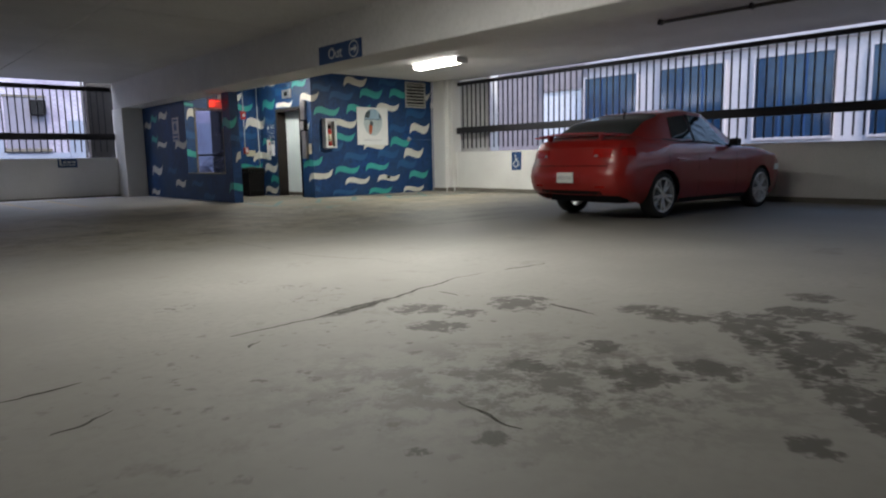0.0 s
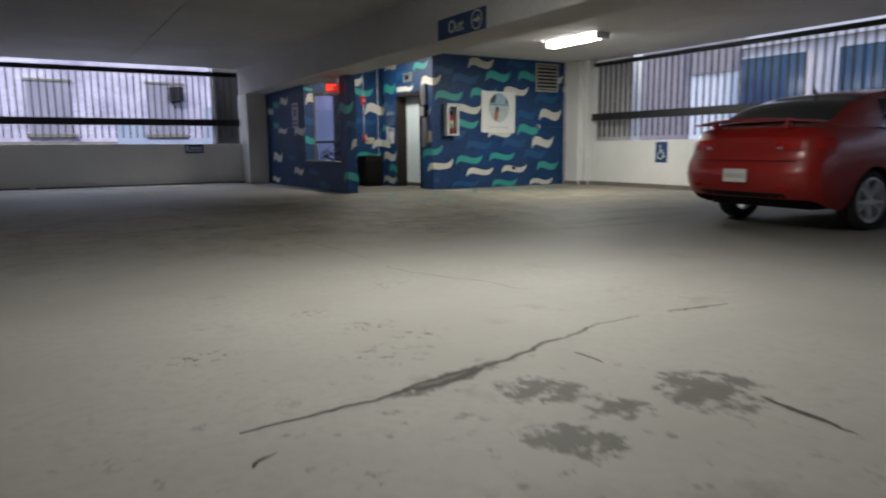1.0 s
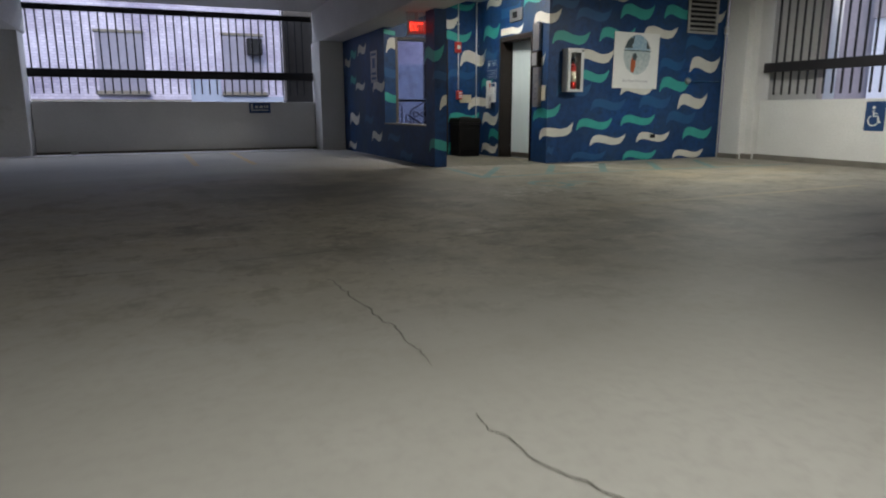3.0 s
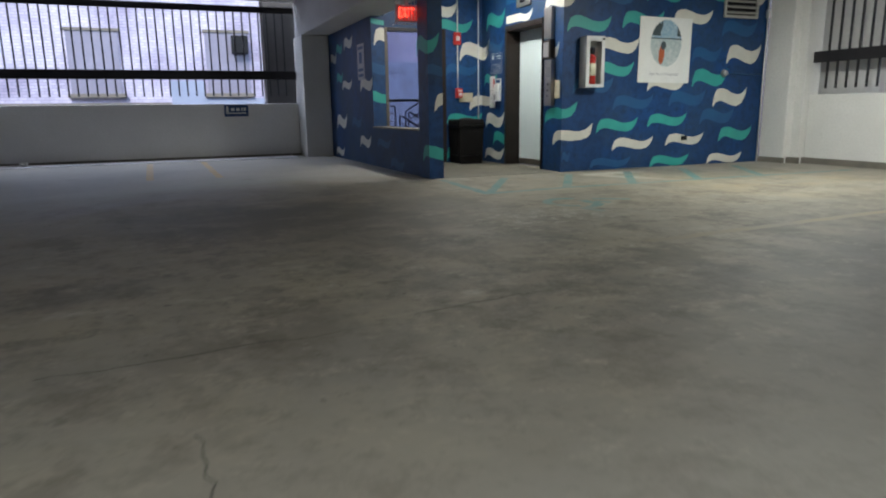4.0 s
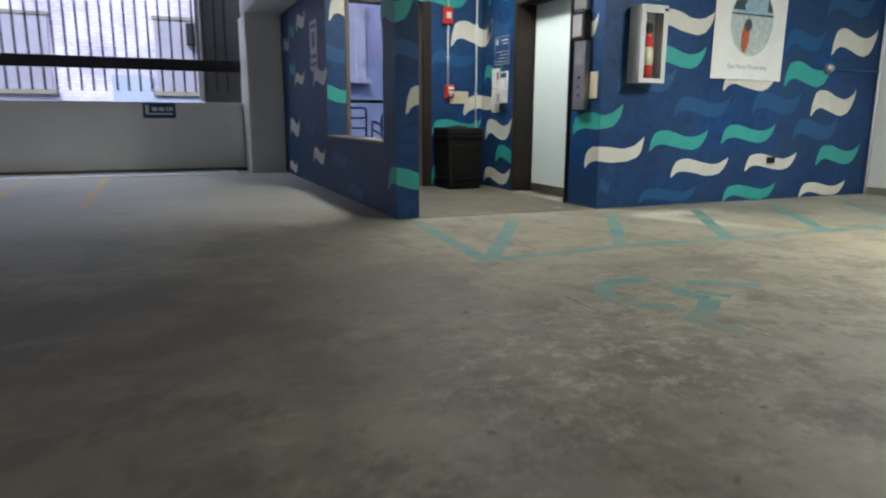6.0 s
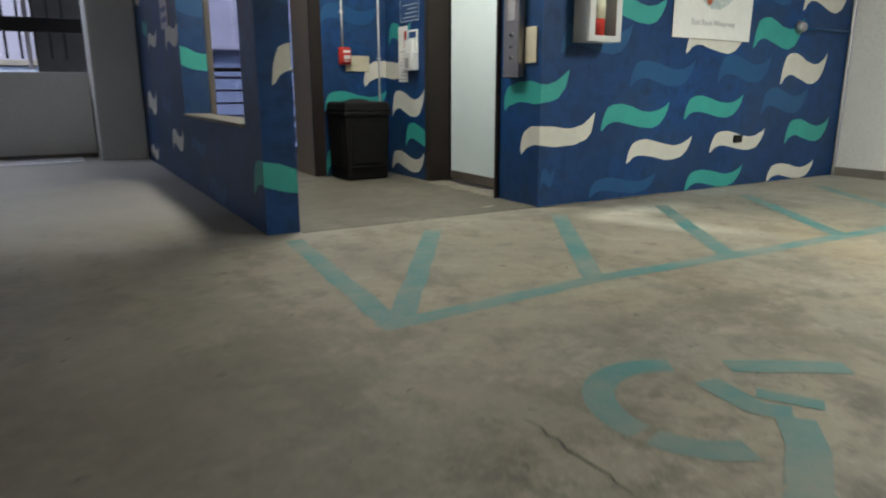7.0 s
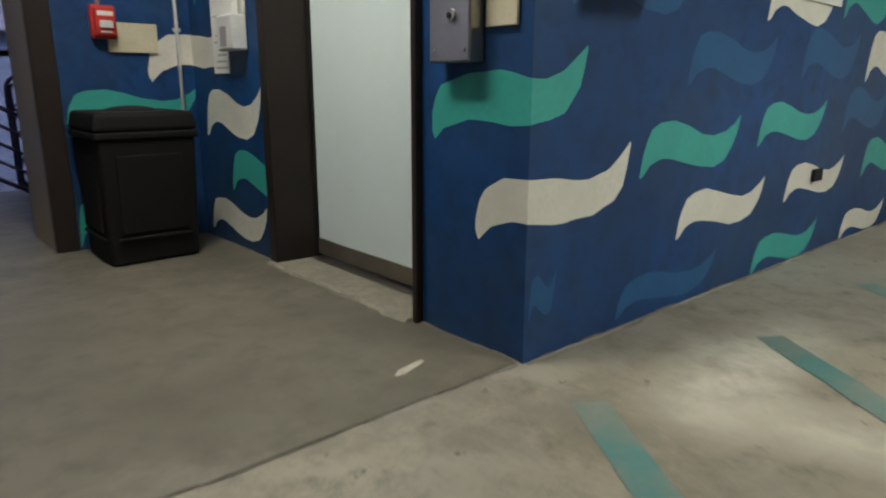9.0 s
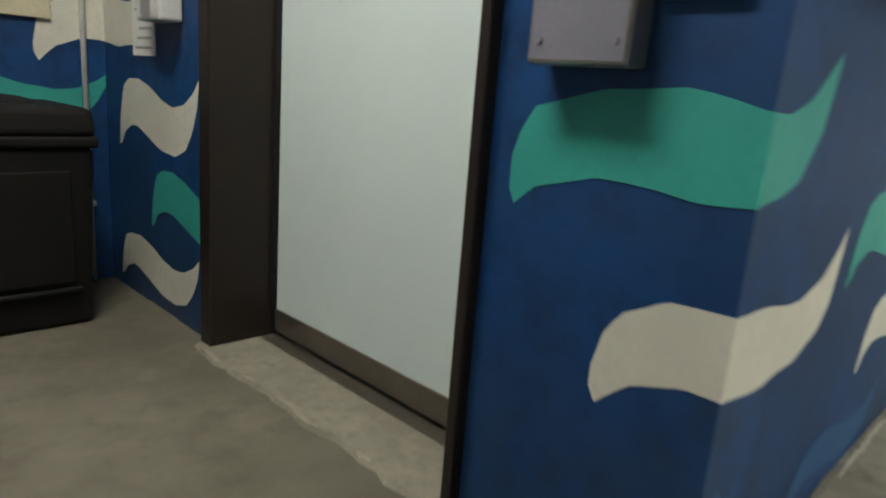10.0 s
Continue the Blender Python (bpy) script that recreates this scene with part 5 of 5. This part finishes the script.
def side_half(x, z):
    """Half width at a height: tumblehome above the shoulder, tucked in below."""
    w = half(x)
    flare = 0.018 * math.exp(-((x / 0.55) ** 2)) + 0.012 * math.exp(-(((x - WB) / 0.55) ** 2))
    return (w + flare * (1 if z > 0.3 else 0)) * (1 - 0.10 * max(0.0, (z - 0.76) / 0.38) ** 2 - 0.09 * max(0.0, (0.5 - z) / 0.3) ** 2) - 0.012 * math.exp(-(((z - 0.60) / 0.05) ** 2)) * (0.4 < x < 2.4)


def bend(x, y, z):
    """Shape of the tail: boot lid leaning forward, bumper proud, corners rounded in plan."""
    w = max(0.0, min(1.0, (-0.42 - x) / 0.60))
    w = w * w * (3 - 2 * w)
    lean = curve(z, [(0.25, 0.16), (0.36, 0.07), (0.46, -0.02), (0.62, -0.055), (0.74, -0.035), (0.79, 0.025), (0.95, 0.05), (1.12, 0.11)])
    return x + w * (lean + 0.11 * min(1.0, abs(y) / 0.82) ** 4)


xs = sorted({round(REAR + (NOSE - REAR) * k / 74, 4) for k in range(75)} | {-0.384, 0.384, WB - 0.384, WB + 0.384, -1.01, 3.86})
bm = bmesh.new()
rows = []
for x in xs:
    zl, zt = low(x), deck(x)
    pts = [(side_half(x, zl + (zt - 0.05 - zl) * f), zl + (zt - 0.05 - zl) * f) for f in (0, 0.12, 0.25, 0.4, 0.55, 0.7, 0.85, 1.0)]
    w = side_half(x, zt - 0.05)
    pts += [(w - 0.02, zt - 0.018), (w - 0.07, zt), (w * 0.6, zt + 0.014), (0.0, zt + 0.02)]
    ring = [bm.verts.new((x, y, z)) for y, z in pts] + [bm.verts.new((x, -y, z)) for y, z in reversed(pts[:-1])]
    rows.append(ring)
for a, b in zip(rows, rows[1:]):
    for k in range(len(a) - 1):
        bm.faces.new((a[k], a[k + 1], b[k + 1], b[k]))
last = len(rows[0]) - 1
cross = []
for k in range(last // 2):
    a, b = rows[0][k].co, rows[0][last - k].co
    cross.append([rows[0][k]] + [bm.verts.new(a.lerp(b, j / 12)) for j in range(1, 12)] + [rows[0][last - k]])
for a, b in zip(cross, cross[1:]):
    for j in range(12):
        bm.faces.new((a[j], a[j + 1], b[j + 1], b[j]))
bm.faces.new(cross[-1] + [rows[0][last // 2]])
bm.faces.new(rows[-1])
for v in bm.verts:
    v.co.x = bend(v.co.x, v.co.y, v.co.z)
body = part("body", bm, M["car_red"], car, "glossy red body", smooth=True)
part("underbody", boxes((-0.66, -0.66, 0.24, 3.6, 0.66, 0.55)), M["black"], car, "dark underbody")


# the cabin above the waistline
def roof_z(x):
    return 0.065 + curve(x, [(-0.62, 1.14), (-0.1, 1.38), (0.35, 1.49), (0.9, 1.545), (1.35, 1.51), (1.75, 1.29), (2.15, 1.01)])


def cabin_ring(x):
    zt, zb = roof_z(x), min(deck(x) - 0.03, roof_z(x) - 0.02)
    hb = side_half(x, deck(x) - 0.05) - 0.045
    k = max(0.0, min(1.0, (zt - zb) / 0.5))
    ht = hb - 0.20 * k
    return zb, zt, hb, ht


def cabin_point(x, f):
    """f from 0 at the waistline to 1 at the roof's edge, then to 2 at the middle."""
    zb, zt, hb, ht = cabin_ring(x)
    if f <= 1:
        return Vector((x, hb + (ht - hb) * f - 0.02 * f * f, zb + (zt - 0.045 - zb) * f))
    g = f - 1
    return Vector((x, (ht - 0.02) * math.cos(g * math.pi / 2) ** 0.8 if g < 1 else 0.0, zt - 0.045 + 0.055 * math.sin(g * math.pi / 2)))


def cabin_patch(x0, x1, f0, f1, nx, nf, lift=0.0, sides=(1, -1), slant0=0.0, slant1=0.0):
    bm = bmesh.new()
    for s in sides:
        grid = []
        for i in range(nx + 1):
            row = []
            for j in range(nf + 1):
                f = f0 + (f1 - f0) * j / nf
                g = (f - f0) / max(f1 - f0, 1e-6)
                x = (x0 + slant0 * g) + ((x1 + slant1 * g) - (x0 + slant0 * g)) * i / nx
                p = cabin_point(x, f)
                n = Vector((0, 1, 0.35)) if f <= 1 else Vector((-0.35 if x < 0.4 else 0.35 if x > 1.4 else 0, 0, 1))
                p = p + n.normalized() * lift
                row.append(bm.verts.new((p.x, s * p.y, p.z)))
            grid.append(row)
        for i in range(nx):
            for j in range(nf):
                bm.faces.new((grid[i][j], grid[i + 1][j], grid[i + 1][j + 1], grid[i][j + 1]))
    bmesh.ops.remove_doubles(bm, verts=bm.verts, dist=0.0005)
    return bm


part("roof", cabin_patch(-0.62, 2.15, 0, 2, 44, 12), M["car_red"], car, "red roof and pillars", smooth=True)
for s in (1, -1):
    part("side_window", cabin_patch(0.30, 0.86, 0.14, 0.88, 8, 6, 0.004, (s,), 0.10, 0.0), M["car_glass"], car, "dark tinted side window", smooth=True)
    part("side_window", cabin_patch(0.93, 1.86, 0.12, 0.90, 8, 6, 0.004, (s,), 0.0, -0.38), M["car_glass"], car, "dark tinted side window", smooth=True)
    part("window_pillar", cabin_patch(0.865, 0.925, 0.1, 0.92, 2, 6, 0.005, (s,)), M["black"], car, smooth=True)
    part("waist_trim", cabin_patch(0.02, 1.95, 0.05, 0.10, 14, 1, 0.006, (s,)), M["black"], car)
part("rear_window", cabin_patch(-0.55, 0.18, 1.12, 2.0, 10, 8, 0.006), M["car_glass"], car, "dark rear window", smooth=True)
part("windscreen", cabin_patch(1.42, 2.08, 1.10, 2.0, 10, 8, 0.006), M["car_glass"], car, "windscreen", smooth=True)
bm = bmesh.new()
rod(bm, (0.28, 0.0, 1.535), (0.20, 0.0, 1.625), 0.022, 8, 0.008)
part("aerial", bm, M["black"], car)

# rear: spoiler, lamps, plate, bumper trim
bm = bmesh.new()
for k in range(13):
    t = -1 + 2 * k / 12
    box(bm, -0.99 + 0.13 * t * t, t * 0.76 - 0.065, 1.228 - 0.045 * t * t, -0.82 + 0.12 * t * t, t * 0.76 + 0.065, 1.248 - 0.045 * t * t)
sp = part("spoiler", bm, M["car_red"], car, "red boot spoiler", smooth=False)
for y in (-0.48, 0.48):
    part("spoiler_foot", rounded(boxes((-0.92, y - 0.022, 1.13, -0.84, y + 0.022, 1.24)), 0.01), M["car_red"], sp)


def skin(name, x0, x1, z0, z1, sgn, mat, parent, label="", lift=0.006, nx=8, nz=4):
    bm = bmesh.new()
    g = [[bm.verts.new((x0 + (x1 - x0) * i / nx, sgn * (side_half(x0 + (x1 - x0) * i / nx, z0 + (z1 - z0) * j / nz) + lift), z0 + (z1 - z0) * j / nz)) for j in range(nz + 1)] for i in range(nx + 1)]
    for v in bm.verts:
        v.co.x = bend(v.co.x, v.co.y, v.co.z)
    for i in range(nx):
        for j in range(nz):
            bm.faces.new((g[i][j], g[i + 1][j], g[i + 1][j + 1], g[i][j + 1]))
    return part(name, bm, mat, parent, label, smooth=True)


def tail_panel(name, y0, y1, z0, z1, depth, mat, parent, label="", ny=8, nz=4):
    """A panel of some thickness that follows the tail's curve."""
    bm = bmesh.new()
    grid = [[[bm.verts.new((bend(REAR, y0 + (y1 - y0) * i / ny, z0 + (z1 - z0) * j / nz) - d, y0 + (y1 - y0) * i / ny, z0 + (z1 - z0) * j / nz)) for j in range(nz + 1)] for i in range(ny + 1)] for d in (depth, -0.01)]
    for i in range(ny):
        for j in range(nz):
            for g in grid:
                bm.faces.new((g[i][j], g[i + 1][j], g[i + 1][j + 1], g[i][j + 1]))
    f, b = grid
    for i in range(ny):
        for j in (0, nz):
            bm.faces.new((f[i][j], f[i + 1][j], b[i + 1][j], b[i][j]))
    for j in range(nz):
        for i in (0, ny):
            bm.faces.new((f[i][j], f[i][j + 1], b[i][j + 1], b[i][j]))
    return part(name, bm, mat, parent, label)


for s in (1, -1):
    tl = skin("tail_lamp", -1.0, -0.74, 0.91, 1.02, s, M["tail_red"], car, "red wrap-round tail lamp")
    tail_panel("lamp_back", s * 0.42, s * 0.70, 0.89, 1.01, 0.012, M["tail_red"], tl, "red lens")
    tail_panel("reverse_lamp", s * 0.44, s * 0.50, 0.90, 0.93, 0.016, M["grey_metal"], tl, "clear lens", 2, 1)
    tail_panel("reflector", s * 0.50, s * 0.64, 0.47, 0.50, 0.006, M["tail_red"], car, "", 4, 1)
    hl = skin("headlamp", 3.30, 3.70, 0.62, 0.72, s, M["white_metal"], car, "clear headlamp")
    for x in (0.88, -0.02 + 0.1, 1.98):
        skin("door_seam", x, x + 0.010, 0.30 if x > 0.5 else 0.74, 0.93, s, M["black"], car, lift=0.002, nx=1, nz=8)
    for x in (0.22, 1.12):
        hx = x + 0.05
        y = side_half(hx, 0.84)
        part("door_handle", rounded(boxes((hx, min(s * y, s * (y + 0.03)), 0.825, hx + 0.17, max(s * y, s * (y + 0.03)), 0.855)), 0.008), M["car_red"], car)
    skin("sill_trim", 0.42, 2.35, 0.205, 0.27, s, M["black"], car, lift=0.004)
    mi = part("wing_mirror", rounded(boxes((1.72, min(s * 0.90, s * 1.05), 1.03, 1.86, max(s * 0.90, s * 1.05), 1.15)), 0.03, 3), M["black"], car, "black door mirror", smooth=True)
    part("mirror_stalk", boxes((1.76, min(s * 0.80, s * 0.91), 1.01, 1.82, max(s * 0.80, s * 0.91), 1.06)), M["black"], mi)
tail_panel("plate_recess", -0.26, 0.26, 0.51, 0.71, 0.004, M["car_red"], car)
np_ob = part("number_plate", rounded(boxes((-1.106, -0.155, 0.535, -1.088, 0.155, 0.685)), 0.006), M["paper"], car, "pale number plate")
bars(np_ob, lambda y, z: (-1.108, y, z), [(-0.12 + 0.045 * k, 0.585, -0.10 + 0.045 * k, 0.635) for k in range(6)], M["grey_metal"], "plate_bar")
tail_panel("bumper_lip", -0.56, 0.56, 0.37, 0.425, 0.005, M["black"], car, "black lower bumper", 10, 2)
tail_panel("boot_seam", -0.66, 0.66, 0.772, 0.780, 0.003, M["black"], car, "", 14, 1)


def wheel(x, s):
    w = part("wheel", rounded(boxes((x - 0.06, s * 0.72 - 0.04, TYRE - 0.06, x + 0.06, s * 0.72 + 0.04, TYRE + 0.06)), 0.02), M["black"], car, "alloy wheel with black tyre")
    bm = bmesh.new()
    prof = [(0.225, -0.10), (0.30, -0.105), (0.328, -0.085), (0.335, -0.05), (0.335, 0.05), (0.328, 0.085), (0.30, 0.105), (0.225, 0.10)]
    n = 40
    ring = [[bm.verts.new((x + r * math.cos(2 * math.pi * k / n), s * 0.80 + d, TYRE + r * math.sin(2 * math.pi * k / n))) for r, d in prof] for k in range(n)]
    for k in range(n):
        a, b = ring[k], ring[(k + 1) % n]
        for j in range(len(prof)):
            q = (j + 1) % len(prof)
            bm.faces.new((a[j], a[q], b[q], b[j]))
    part("tyre", bm, M["rubber"], w, "black rubber tyre", smooth=True)
    bm = bmesh.new()
    prof = [(0.252, 0.104), (0.243, 0.112), (0.226, 0.104), (0.22, 0.02), (0.22, -0.09), (0.228, -0.09)]
    ring = [[bm.verts.new((x + r * math.cos(2 * math.pi * k / n), s * (0.80 + d), TYRE + r * math.sin(2 * math.pi * k / n))) for r, d in prof] for k in range(n)]
    for k in range(n):
        a, b = ring[k], ring[(k + 1) % n]
        for j in range(len(prof) - 1):
            bm.faces.new((a[j], a[j + 1], b[j + 1], b[j]))
    part("rim", bm, M["alloy"], w, "silver rim", smooth=True)
    bm = bmesh.new()
    rod(bm, (x, s * 0.80, TYRE), (x, s * 0.902, TYRE), 0.055, 20)
    for k in range(5):
        for side in (-1, 1):
            m = Matrix.Translation((x, s * 0.884, TYRE)) @ Matrix.Rotation(radians(72 * k + 18 + 11 * side), 4, "Y")
            box(bm, 0.02, -0.014, -0.019, 0.242, 0.014, 0.019, m)
    part("spokes", bm, M["alloy"], w, "five silver spokes")
    bm = bmesh.new()
    rod(bm, (x, s * 0.74, TYRE), (x, s * 0.80, TYRE), 0.15, 24)
    part("brake_disc", bm, M["grey_metal"], w, smooth=False)
    bm = bmesh.new()
    n2 = 24
    inner = [[bm.verts.new((x + 0.375 * math.cos(math.pi * k / n2), s * y, TYRE + 0.0 + 0.375 * math.sin(math.pi * k / n2))) for y in (0.60, 0.895)] for k in range(n2 + 1)]
    for a, b in zip(inner, inner[1:]):
        bm.faces.new((a[0], b[0], b[1], a[1]))
    bm.faces.new([a[0] for a in inner])
    part("wheel_arch_liner", bm, M["black"], car, "black wheel arch liner", smooth=True)


for x in (0.0, WB):
    for s in (1, -1):
        wheel(x, s)
